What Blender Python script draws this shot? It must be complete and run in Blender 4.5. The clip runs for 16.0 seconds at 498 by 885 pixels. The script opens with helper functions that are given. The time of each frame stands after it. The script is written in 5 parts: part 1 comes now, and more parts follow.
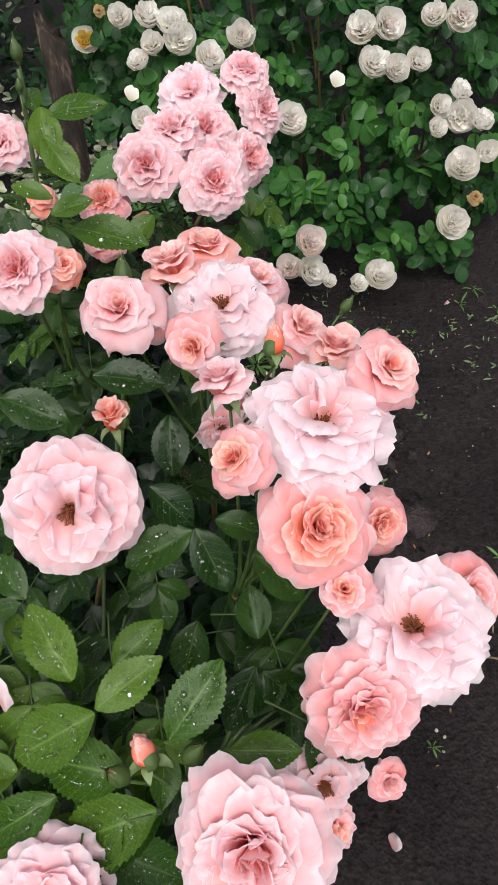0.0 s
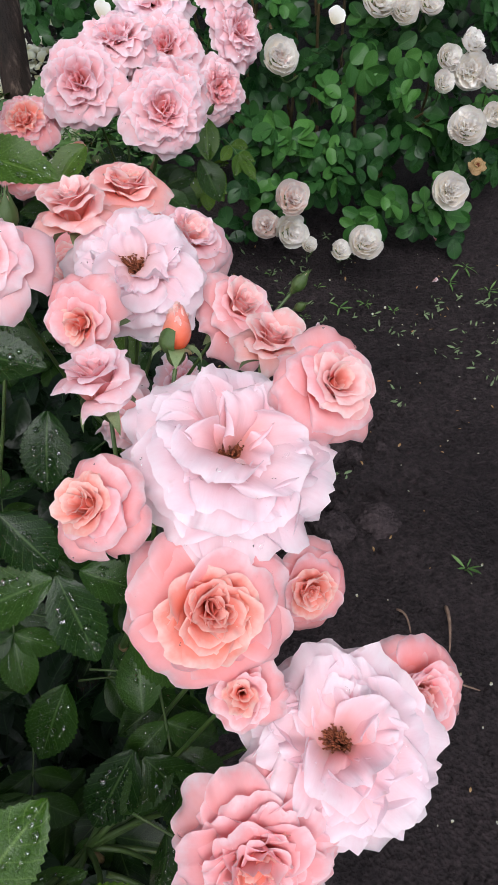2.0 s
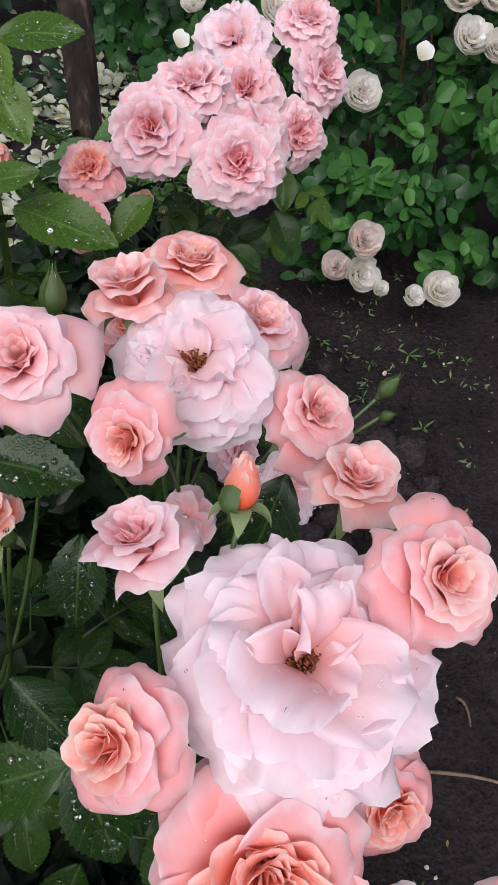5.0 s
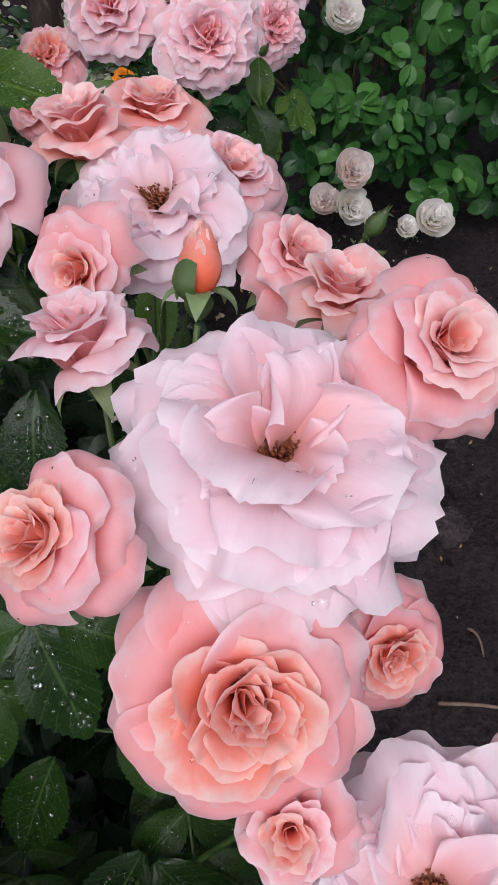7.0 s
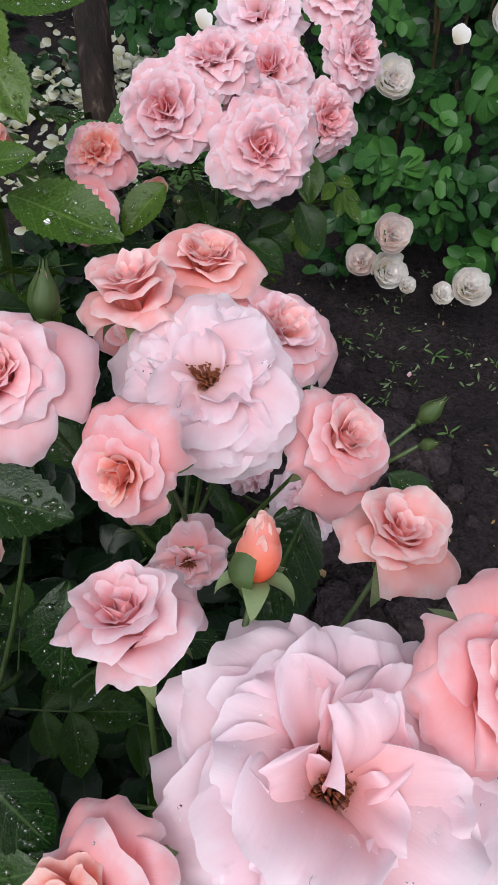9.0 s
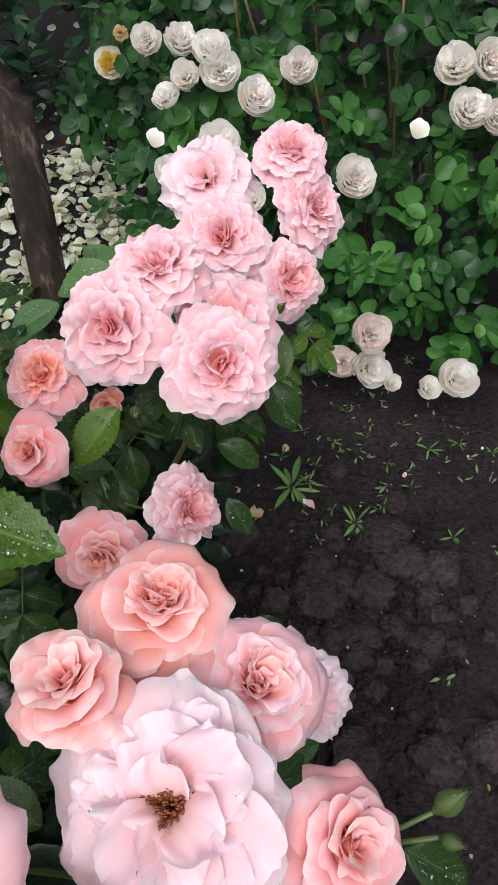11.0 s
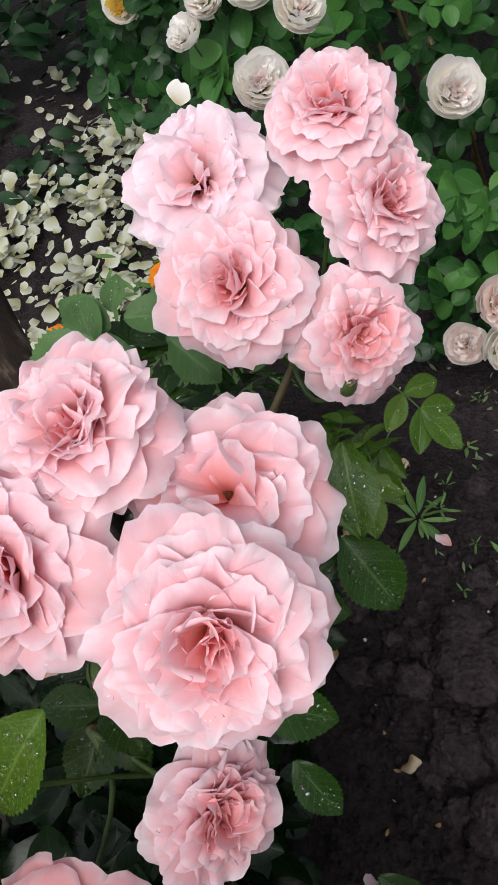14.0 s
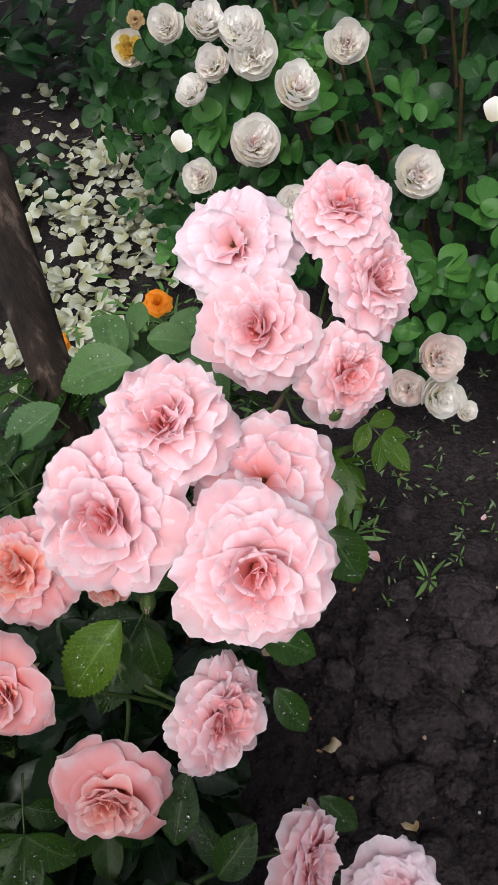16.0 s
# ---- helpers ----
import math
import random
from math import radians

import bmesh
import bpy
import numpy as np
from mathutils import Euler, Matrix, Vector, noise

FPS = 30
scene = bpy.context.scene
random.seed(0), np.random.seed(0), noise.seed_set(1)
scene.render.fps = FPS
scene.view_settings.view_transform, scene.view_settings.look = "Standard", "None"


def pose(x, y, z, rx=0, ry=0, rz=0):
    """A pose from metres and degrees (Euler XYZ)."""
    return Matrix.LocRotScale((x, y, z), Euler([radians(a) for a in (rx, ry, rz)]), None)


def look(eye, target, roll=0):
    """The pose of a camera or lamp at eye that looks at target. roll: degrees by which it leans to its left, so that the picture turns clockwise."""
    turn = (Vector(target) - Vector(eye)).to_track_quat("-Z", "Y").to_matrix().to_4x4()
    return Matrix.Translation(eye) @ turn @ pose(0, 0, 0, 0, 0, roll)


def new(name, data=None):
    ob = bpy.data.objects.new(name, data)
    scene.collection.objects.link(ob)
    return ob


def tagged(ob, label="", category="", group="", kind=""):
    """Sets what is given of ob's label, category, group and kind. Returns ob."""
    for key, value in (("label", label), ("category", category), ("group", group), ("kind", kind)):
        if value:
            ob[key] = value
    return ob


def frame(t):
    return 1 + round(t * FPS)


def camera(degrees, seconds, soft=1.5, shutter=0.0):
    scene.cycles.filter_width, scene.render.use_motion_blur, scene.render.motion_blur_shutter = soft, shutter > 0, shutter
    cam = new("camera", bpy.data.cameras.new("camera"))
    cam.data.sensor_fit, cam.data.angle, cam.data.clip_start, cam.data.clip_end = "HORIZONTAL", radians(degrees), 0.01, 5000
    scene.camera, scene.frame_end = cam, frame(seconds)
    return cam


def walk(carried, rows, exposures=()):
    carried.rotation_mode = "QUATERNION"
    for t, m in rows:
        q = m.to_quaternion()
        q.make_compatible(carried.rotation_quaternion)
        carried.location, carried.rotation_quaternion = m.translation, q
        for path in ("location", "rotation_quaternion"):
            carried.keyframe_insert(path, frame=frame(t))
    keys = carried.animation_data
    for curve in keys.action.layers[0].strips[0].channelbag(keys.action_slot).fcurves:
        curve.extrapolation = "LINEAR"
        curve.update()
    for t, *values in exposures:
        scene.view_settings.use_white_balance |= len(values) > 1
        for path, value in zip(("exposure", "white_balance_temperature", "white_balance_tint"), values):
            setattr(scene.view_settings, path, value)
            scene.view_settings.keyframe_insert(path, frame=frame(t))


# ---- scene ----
cam = camera(38.5, 16.0, soft=1.0)
PATH = [
    (0, (0.047, 0.077, 1.172), (0.027, 1.342, -0.378), -0.1),
    (0.5, (0.069, 0.115, 1.141), (0.076, 1.342, -0.438), 1.0),
    (1, (0.083, 0.155, 1.116), (0.109, 1.353, -0.485), 2.7),
    (1.5, (0.087, 0.18, 1.096), (0.117, 1.382, -0.502), 4.1),
    (2, (0.09, 0.197, 1.086), (0.137, 1.371, -0.533), 7.0),
    (2.5, (0.09, 0.213, 1.08), (0.111, 1.38, -0.544), 6.8),
    (3, (0.081, 0.231, 1.083), (0.061, 1.422, -0.524), 6.8),
    (3.2, (0.074, 0.237, 1.087), (0.033, 1.446, -0.506), 6.7),
    (5.3, (0.072, 0.297, 1.051), (-0.039, 1.487, -0.553), 4.4),
    (5.5, (0.074, 0.299, 1.041), (-0.043, 1.478, -0.57), 3.9),
    (6, (0.081, 0.295, 1.017), (-0.033, 1.455, -0.608), 3.5),
    (6.5, (0.085, 0.282, 1.003), (-0.012, 1.445, -0.621), 3.7),
    (7, (0.091, 0.266, 0.99), (-0.006, 1.414, -0.645), 2.1),
    (7.5, (0.091, 0.25, 0.992), (0.018, 1.393, -0.648), 2.6),
    (8, (0.088, 0.265, 0.997), (0.001, 1.418, -0.635), 2.7),
    (8.5, (0.084, 0.301, 1.013), (-0.012, 1.467, -0.609), 3.4),
    (9, (0.065, 0.34, 1.029), (-0.074, 1.509, -0.588), 4.6),
    (9.5, (0.057, 0.366, 1.055), (-0.103, 1.577, -0.529), 4.6),
    (10, (0.05, 0.397, 1.074), (-0.114, 1.641, -0.483), 4.5),
    (10.2, (0.051, 0.415, 1.074), (-0.094, 1.665, -0.481), 4.0),
    (12.3, (0.077, 0.642, 1.015), (-0.318, 1.812, -0.559), -15.7),
    (12.5, (0.081, 0.661, 0.995), (-0.359, 1.794, -0.593), -18.6),
    (13, (0.072, 0.712, 0.978), (-0.398, 1.826, -0.615), -19.7),
    (13.5, (0.065, 0.751, 0.95), (-0.433, 1.846, -0.647), -22.3),
    (14, (0.071, 0.795, 0.936), (-0.43, 1.849, -0.689), -23.8),
    (14.5, (0.079, 0.806, 0.942), (-0.407, 1.864, -0.684), -21.9),
    (15, (0.06, 0.783, 0.971), (-0.378, 1.854, -0.661), -18.3),
    (15.5, (0.046, 0.753, 1.003), (-0.309, 1.852, -0.63), -13.1),
    (16, (0.041, 0.713, 1.04), (-0.252, 1.841, -0.585), -9.4),
]
EXPOSURE = [(0.0, 0.19, 6600, 5), (1.5, 0.08, 6300, 9), (3.0, 0.04, 6100, 10), (5.5, -0.10, 6300, 10), (7.0, -0.22, 6150, 12), (8.5, -0.18, 6150, 11), (10.0, 0.05, 6250, 10),
            (12.5, 0.32, 6600, 6), (14.0, 0.10, 6450, 9), (16.0, 0.16, 6450, 9)]
walk(cam, [(t, look(eye, target, roll)) for t, eye, target, roll in PATH], EXPOSURE)

# ---- light: an overcast, wet morning ----
world = bpy.data.worlds.new("overcast_sky")
scene.world = world
world.use_nodes = True
sky = world.node_tree.nodes.new("ShaderNodeTexSky")
sky.sky_type, sky.sun_disc = "NISHITA", False
sky.sun_elevation, sky.sun_rotation = radians(58), radians(200)
sky.air_density, sky.dust_density, sky.ozone_density = 1.0, 5.0, 0.6
backing = world.node_tree.nodes["Background"]
backing.inputs["Strength"].default_value = 0.15
veil = world.node_tree.nodes.new("ShaderNodeHueSaturation")
veil.inputs["Saturation"].default_value = 0.3
world.node_tree.links.new(sky.outputs[0], veil.inputs["Color"])
world.node_tree.links.new(veil.outputs[0], backing.inputs["Color"])

sun = bpy.data.lights.new("sun", "SUN")
sun.energy, sun.angle, sun.color = 1.5, radians(40), (1.0, 0.98, 0.97)
sun_lamp = new("sun", sun)
sun_lamp.matrix_world = look((0.6, -1.6, 4.0), (0, 0.6, 0.4))


# ---- materials ----
def material(name):
    m = bpy.data.materials.new(name)
    m.use_nodes = True
    t = m.node_tree
    return m, t, t.nodes["Principled BSDF"], t.nodes["Material Output"]


def node(t, kind, **inputs):
    n = t.nodes.new(kind)
    for key, value in inputs.items():
        n.inputs[key.replace("_", " ")].default_value = value
    return n


def ramp(t, source, *stops):
    n = t.nodes.new("ShaderNodeValToRGB")
    while len(n.color_ramp.elements) < len(stops):
        n.color_ramp.elements.new(0.5)
    for e, (place, colour) in zip(n.color_ramp.elements, stops):
        e.position, e.color = place, (*colour, 1)
    t.links.new(source, n.inputs[0])
    return n.outputs[0]


def mixed(t, factor, a, b, how="MIX"):
    n = t.nodes.new("ShaderNodeMix")
    n.data_type, n.blend_type = "RGBA", how
    for value, socket in ((factor, n.inputs["Factor"]), (a, n.inputs["A"]), (b, n.inputs["B"])):
        if isinstance(value, bpy.types.NodeSocket):
            t.links.new(value, socket)
        else:
            socket.default_value = value if isinstance(value, float) else (*value, 1)
    return n.outputs["Result"]


def bumped(t, shader, height, strength, distance):
    b = node(t, "ShaderNodeBump", Strength=strength, Distance=distance)
    t.links.new(height, b.inputs["Height"])
    t.links.new(b.outputs[0], shader.inputs["Normal"])
    return b


def petal_material(name, base, middle, tip, edge, rough=0.5, glow=0.45):
    """Petal skin: pigment runs from the claw to the rim, with fine veins, and light shines through."""
    m, t, p, out = material(name)
    uv = t.nodes.new("ShaderNodeUVMap")
    sep = t.nodes.new("ShaderNodeSeparateXYZ")
    t.links.new(uv.outputs[0], sep.inputs[0])
    cloud = node(t, "ShaderNodeTexNoise", Scale=6.0, Detail=3.0)
    coord = t.nodes.new("ShaderNodeTexCoord")
    t.links.new(coord.outputs["Object"], cloud.inputs["Vector"])
    wobble = t.nodes.new("ShaderNodeMath")
    wobble.operation = "MULTIPLY_ADD"
    wobble.inputs[1].default_value, wobble.inputs[2].default_value = 0.40, -0.20
    t.links.new(cloud.outputs["Fac"], wobble.inputs[0])
    along = t.nodes.new("ShaderNodeMath")
    along.operation = "ADD"
    t.links.new(sep.outputs["Y"], along.inputs[0])
    t.links.new(wobble.outputs[0], along.inputs[1])
    # pigment, with the pink light between petals also put into the lower tones
    colour = ramp(t, along.outputs[0], (0.12, base), (0.52, middle), (0.84, tip), (1.0, edge))
    # light through the thin petal sides, painted as pale rims, and a few rusty rain spots near the edge
    def calc(how, a, b):
        n = t.nodes.new("ShaderNodeMath")
        n.operation = how
        for value, socket in zip((a, b), n.inputs):
            if isinstance(value, bpy.types.NodeSocket):
                t.links.new(value, socket)
            else:
                socket.default_value = value
        return n.outputs[0]

    across = calc("ABSOLUTE", calc("SUBTRACT", calc("MULTIPLY", sep.outputs["X"], 2.0), 1.0), 0.0)
    rim = calc("MULTIPLY", calc("POWER", across, 9.0), sep.outputs["Y"])
    colour = mixed(t, rim, colour, edge)
    spot = node(t, "ShaderNodeTexNoise", Scale=7.0, Detail=3.0)
    t.links.new(coord.outputs["Object"], spot.inputs["Vector"])
    rust = calc("MULTIPLY", ramp(t, spot.outputs["Fac"], (0.66, (0, 0, 0)), (0.74, (1, 1, 1))), calc("POWER", sep.outputs["Y"], 6.0))
    colour = mixed(t, calc("MULTIPLY", rust, 0.25), colour, (0.42, 0.22, 0.10))
    info = t.nodes.new("ShaderNodeObjectInfo")
    shade = ramp(t, info.outputs["Random"], (0.0, (0.96, 0.92, 0.94)), (1.0, (1.0, 1.0, 1.0)))
    colour = mixed(t, 1.0, colour, shade, "MULTIPLY")
    vein = node(t, "ShaderNodeTexNoise", Scale=1.0, Detail=4.0, Roughness=0.6)
    stretch = node(t, "ShaderNodeMapping")
    stretch.inputs["Scale"].default_value = (46, 5.0, 1)
    t.links.new(uv.outputs[0], stretch.inputs["Vector"])
    t.links.new(stretch.outputs[0], vein.inputs["Vector"])
    veined = ramp(t, vein.outputs["Fac"], (0.3, (0.985, 0.96, 0.965)), (0.65, (1, 1, 1)))
    colour = mixed(t, 1.0, colour, veined, "MULTIPLY")
    t.links.new(colour, p.inputs["Base Color"])
    p.inputs["Roughness"].default_value = rough
    p.inputs["Specular IOR Level"].default_value = 0.25
    bumped(t, p, vein.outputs["Fac"], 0.25, 0.0006)
    thin = t.nodes.new("ShaderNodeBsdfTranslucent")
    t.links.new(colour, thin.inputs["Color"])
    both = t.nodes.new("ShaderNodeMixShader")
    both.inputs[0].default_value = glow
    t.links.new(p.outputs[0], both.inputs[1])
    t.links.new(thin.outputs[0], both.inputs[2])
    t.links.new(both.outputs[0], out.inputs["Surface"])
    return m


def leaf_material(name, dark, light, vein_colour, rough, random_source="Random", glow=0.18):
    """Leaf skin: glossy blade with a pale midrib, side veins and mottling."""
    m, t, p, out = material(name)
    uv = t.nodes.new("ShaderNodeUVMap")
    sep = t.nodes.new("ShaderNodeSeparateXYZ")
    t.links.new(uv.outputs[0], sep.inputs[0])

    def calc(how, a, b, c=None):
        n = t.nodes.new("ShaderNodeMath")
        n.operation = how
        for value, socket in zip((a, b, c), n.inputs):
            if value is None:
                continue
            if isinstance(value, bpy.types.NodeSocket):
                t.links.new(value, socket)
            else:
                socket.default_value = value
        return n.outputs[0]

    side = calc("ABSOLUTE", calc("SUBTRACT", sep.outputs["X"], 0.5), 0.0)
    rib = ramp(t, side, (0.0, (1, 1, 1)), (0.035, (0, 0, 0)))
    lines = calc("SINE", calc("MULTIPLY", calc("SUBTRACT", sep.outputs["Y"], calc("MULTIPLY", side, 0.42)), 46.0), 0.0)
    side_vein = ramp(t, lines, (0.9, (0, 0, 0)), (1.0, (1, 1, 1)))
    if random_source == "Random":
        info = t.nodes.new("ShaderNodeObjectInfo")
        chance = info.outputs["Random"]
    else:
        info = t.nodes.new("ShaderNodeNewGeometry")
        chance = info.outputs["Random Per Island"]
    coord = t.nodes.new("ShaderNodeTexCoord")
    cloud = node(t, "ShaderNodeTexNoise", Scale=45.0, Detail=5.0)
    t.links.new(coord.outputs["Object"], cloud.inputs["Vector"])
    colour = mixed(t, chance, dark, light)
    mottle = ramp(t, cloud.outputs["Fac"], (0.3, (0.7, 0.74, 0.66)), (0.7, (1.12, 1.1, 1.0)))
    colour = mixed(t, 1.0, colour, mottle, "MULTIPLY")
    strength = calc("MULTIPLY", calc("MAXIMUM", rib, calc("MULTIPLY", side_vein, 0.4)), 0.5)
    colour = mixed(t, strength, colour, vein_colour)
    t.links.new(colour, p.inputs["Base Color"])
    p.inputs["Specular IOR Level"].default_value = 0.25
    gloss = ramp(t, cloud.outputs["Fac"], (0.35, (rough - 0.08,) * 3), (0.7, (rough + 0.14,) * 3))
    t.links.new(gloss, p.inputs["Roughness"])
    bumped(t, p, calc("SUBTRACT", cloud.outputs["Fac"], calc("MULTIPLY", lines, 0.05)), 0.35, 0.001)
    thin = t.nodes.new("ShaderNodeBsdfTranslucent")
    t.links.new(colour, thin.inputs["Color"])
    both = t.nodes.new("ShaderNodeMixShader")
    both.inputs[0].default_value = glow
    t.links.new(p.outputs[0], both.inputs[1])
    t.links.new(thin.outputs[0], both.inputs[2])
    t.links.new(both.outputs[0], out.inputs["Surface"])
    return m


def plain_material(name, low, high, scale, rough, bump=0.3, distance=0.002):
    m, t, p, out = material(name)
    coord = t.nodes.new("ShaderNodeTexCoord")
    cloud = node(t, "ShaderNodeTexNoise", Scale=scale, Detail=6.0, Roughness=0.65)
    t.links.new(coord.outputs["Object"], cloud.inputs["Vector"])
    colour = ramp(t, cloud.outputs["Fac"], (0.3, low), (0.72, high))
    t.links.new(colour, p.inputs["Base Color"])
    p.inputs["Roughness"].default_value = rough
    bumped(t, p, cloud.outputs["Fac"], bump, distance)
    return m


PALE = petal_material("pale_pink_petal", (0.96, 0.46, 0.40), (0.96, 0.61, 0.63), (0.96, 0.72, 0.78), (0.96, 0.84, 0.90))
BLANCH = petal_material("blanched_pink_petal", (0.96, 0.56, 0.50), (0.96, 0.71, 0.74), (0.96, 0.80, 0.86), (0.97, 0.89, 0.94))
PINK = petal_material("pink_petal", (0.97, 0.27, 0.19), (0.96, 0.41, 0.40), (0.96, 0.54, 0.57), (0.97, 0.76, 0.80))
ROSE = petal_material("soft_pink_petal", (0.97, 0.34, 0.28), (0.96, 0.52, 0.53), (0.95, 0.66, 0.71), (0.96, 0.83, 0.88))
PEACH = petal_material("peach_petal", (0.98, 0.29, 0.16), (0.98, 0.44, 0.37), (0.98, 0.57, 0.56), (0.98, 0.80, 0.79))
CORAL = petal_material("coral_petal", (0.98, 0.17, 0.06), (0.97, 0.29, 0.18), (0.97, 0.43, 0.36), (0.97, 0.74, 0.68))
WHITE = petal_material("white_petal", (0.86, 0.76, 0.56), (0.93, 0.90, 0.80), (0.95, 0.95, 0.91), (0.96, 0.97, 0.94), 0.55, 0.35)
BLUSH = petal_material("blush_white_petal", (0.90, 0.58, 0.46), (0.93, 0.78, 0.70), (0.95, 0.90, 0.86), (0.96, 0.95, 0.92), 0.55, 0.35)
CREAM = petal_material("fallen_cream_petal", (0.34, 0.33, 0.17), (0.45, 0.46, 0.34), (0.53, 0.56, 0.47), (0.52, 0.55, 0.49), 0.5, 0.3)
YELLOW = petal_material("yellow_petal", (0.75, 0.42, 0.02), (0.82, 0.56, 0.05), (0.85, 0.66, 0.12), (0.86, 0.74, 0.3))
ORANGE = petal_material("orange_petal", (0.75, 0.16, 0.01), (0.82, 0.23, 0.01), (0.85, 0.30, 0.015), (0.85, 0.33, 0.02))
BROWN = plain_material("withered_stamen", (0.11, 0.022, 0.008), (0.30, 0.08, 0.026), 120, 0.75)
DRIED = petal_material("dried_petal", (0.30, 0.16, 0.06), (0.42, 0.28, 0.12), (0.5, 0.36, 0.18), (0.4, 0.25, 0.12))
LEAF = leaf_material("rose_leaf", (0.008, 0.027, 0.005), (0.030, 0.072, 0.012), (0.08, 0.15, 0.04), 0.18)
YOUNG = leaf_material("young_rose_leaf", (0.031, 0.078, 0.008), (0.082, 0.150, 0.018), (0.16, 0.26, 0.06), 0.2)
MATT = leaf_material("matt_grey_green_leaf", (0.045, 0.105, 0.040), (0.085, 0.170, 0.060), (0.14, 0.23, 0.10), 0.45)
# darker copy of LEAF: the shade deep in the pink bushes is put in colour
SHADED_LEAF_MASS = leaf_material("shaded_rose_foliage", (0.003, 0.012, 0.004), (0.010, 0.030, 0.008), (0.04, 0.08, 0.03), 0.28, "Island")
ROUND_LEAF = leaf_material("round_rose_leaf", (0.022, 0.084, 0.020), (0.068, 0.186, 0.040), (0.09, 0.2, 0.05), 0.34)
# ROUND_LEAF made darker, painting in the shade within the white bush
SHADED_ROUND_MASS = leaf_material("shaded_round_rose_foliage", (0.007, 0.033, 0.010), (0.031, 0.098, 0.025), (0.06, 0.14, 0.04), 0.3, "Island")
HEDGE = leaf_material("dark_hedge_leaf", (0.006, 0.022, 0.009), (0.016, 0.05, 0.018), (0.03, 0.07, 0.03), 0.4, "Island")
WEED = leaf_material("weed_leaf", (0.06, 0.14, 0.035), (0.15, 0.26, 0.085), (0.2, 0.32, 0.12), 0.5)
GREEN_STEM = plain_material("green_stem", (0.03, 0.062, 0.013), (0.07, 0.115, 0.026), 60, 0.45)
RED_STEM = plain_material("reddish_cane", (0.06, 0.05, 0.02), (0.16, 0.10, 0.04), 60, 0.5)
STRAW = plain_material("dry_brown_twig", (0.09, 0.055, 0.04), (0.26, 0.17, 0.12), 80, 0.75)
SEPAL = plain_material("sepal_green", (0.09, 0.15, 0.05), (0.24, 0.29, 0.14), 90, 0.55)

WATER, tree, shader, end = material("rain_water")
shader.inputs["Base Color"].default_value = (1, 1, 1, 1)
shader.inputs["Transmission Weight"].default_value = 1.0
shader.inputs["Roughness"].default_value = 0.03
shader.inputs["IOR"].default_value = 1.42


def soil_material(name, gain):
    """Crumbly garden soil; gain sets how far it has dried."""
    m, t, shader, _ = material(name)
    crumb = node(t, "ShaderNodeTexNoise", Scale=90.0, Detail=8.0, Roughness=0.7)
    patch = node(t, "ShaderNodeTexNoise", Scale=4.0, Detail=5.0, Roughness=0.6)
    grain = node(t, "ShaderNodeTexVoronoi", Scale=160.0)
    place = t.nodes.new("ShaderNodeNewGeometry")
    for n in (crumb, patch, grain):
        t.links.new(place.outputs["Position"], n.inputs["Vector"])
    low, high = (0.0048, 0.0038, 0.0042), (0.035, 0.0272, 0.0288)
    fine = ramp(t, crumb.outputs["Fac"], (0.3, [c * gain for c in low]), (0.75, [c * gain for c in high]))
    broad = ramp(t, patch.outputs["Fac"], (0.3, (0.6, 0.58, 0.6)), (0.7, (1.35, 1.3, 1.3)))
    t.links.new(mixed(t, 1.0, fine, broad, "MULTIPLY"), shader.inputs["Base Color"])
    t.links.new(ramp(t, patch.outputs["Fac"], (0.3, (0.55,) * 3), (0.7, (0.85,) * 3)), shader.inputs["Roughness"])
    bumped(t, shader, mixed(t, 0.35, crumb.outputs["Fac"], grain.outputs["Distance"]), 1.0, 0.012)
    shader.inputs["Specular IOR Level"].default_value = 0.14
    return m


SOIL, CLOD = soil_material("wet_black_soil", 1.25), soil_material("drying_clod_soil", 2.3)

WOOD, tree, shader, _ = material("weathered_post_wood")
coord = tree.nodes.new("ShaderNodeTexCoord")
stretch = node(tree, "ShaderNodeMapping")
stretch.inputs["Scale"].default_value = (70, 70, 5)
tree.links.new(coord.outputs["Object"], stretch.inputs["Vector"])
fibre = node(tree, "ShaderNodeTexNoise", Scale=1.0, Detail=7.0, Roughness=0.7)
tree.links.new(stretch.outputs[0], fibre.inputs["Vector"])
stain = node(tree, "ShaderNodeTexNoise", Scale=9.0, Detail=4.0)
tree.links.new(coord.outputs["Object"], stain.inputs["Vector"])
bark = ramp(tree, fibre.outputs["Fac"], (0.32, (0.006, 0.005, 0.0045)), (0.54, (0.030, 0.023, 0.020)), (0.72, (0.17, 0.145, 0.13)))
tint = ramp(tree, stain.outputs["Fac"], (0.35, (0.55, 0.55, 0.58)), (0.7, (1.25, 1.05, 0.9)))
tree.links.new(mixed(tree, 1.0, bark, tint, "MULTIPLY"), shader.inputs["Base Color"])
shader.inputs["Roughness"].default_value = 0.7
bumped(tree, shader, fibre.outputs["Fac"], 0.9, 0.004)
shader.inputs["Specular IOR Level"].default_value = 0.25


# ---- mesh helpers ----
def mesh_of(name, verts, faces, mat, uvs=None, smooth=True):
    me = bpy.data.meshes.new(name)
    me.from_pydata([tuple(v) for v in verts], [], faces)
    if uvs is not None:
        layer = me.uv_layers.new(name="UVMap")
        index = np.empty(len(me.loops), dtype=np.int32)
        me.loops.foreach_get("vertex_index", index)
        layer.data.foreach_set("uv", np.asarray(uvs, dtype=np.float32)[index].ravel())
    if smooth:
        me.polygons.foreach_set("use_smooth", np.ones(len(me.polygons), dtype=bool))
    me.materials.append(mat)
    me.update()
    return me


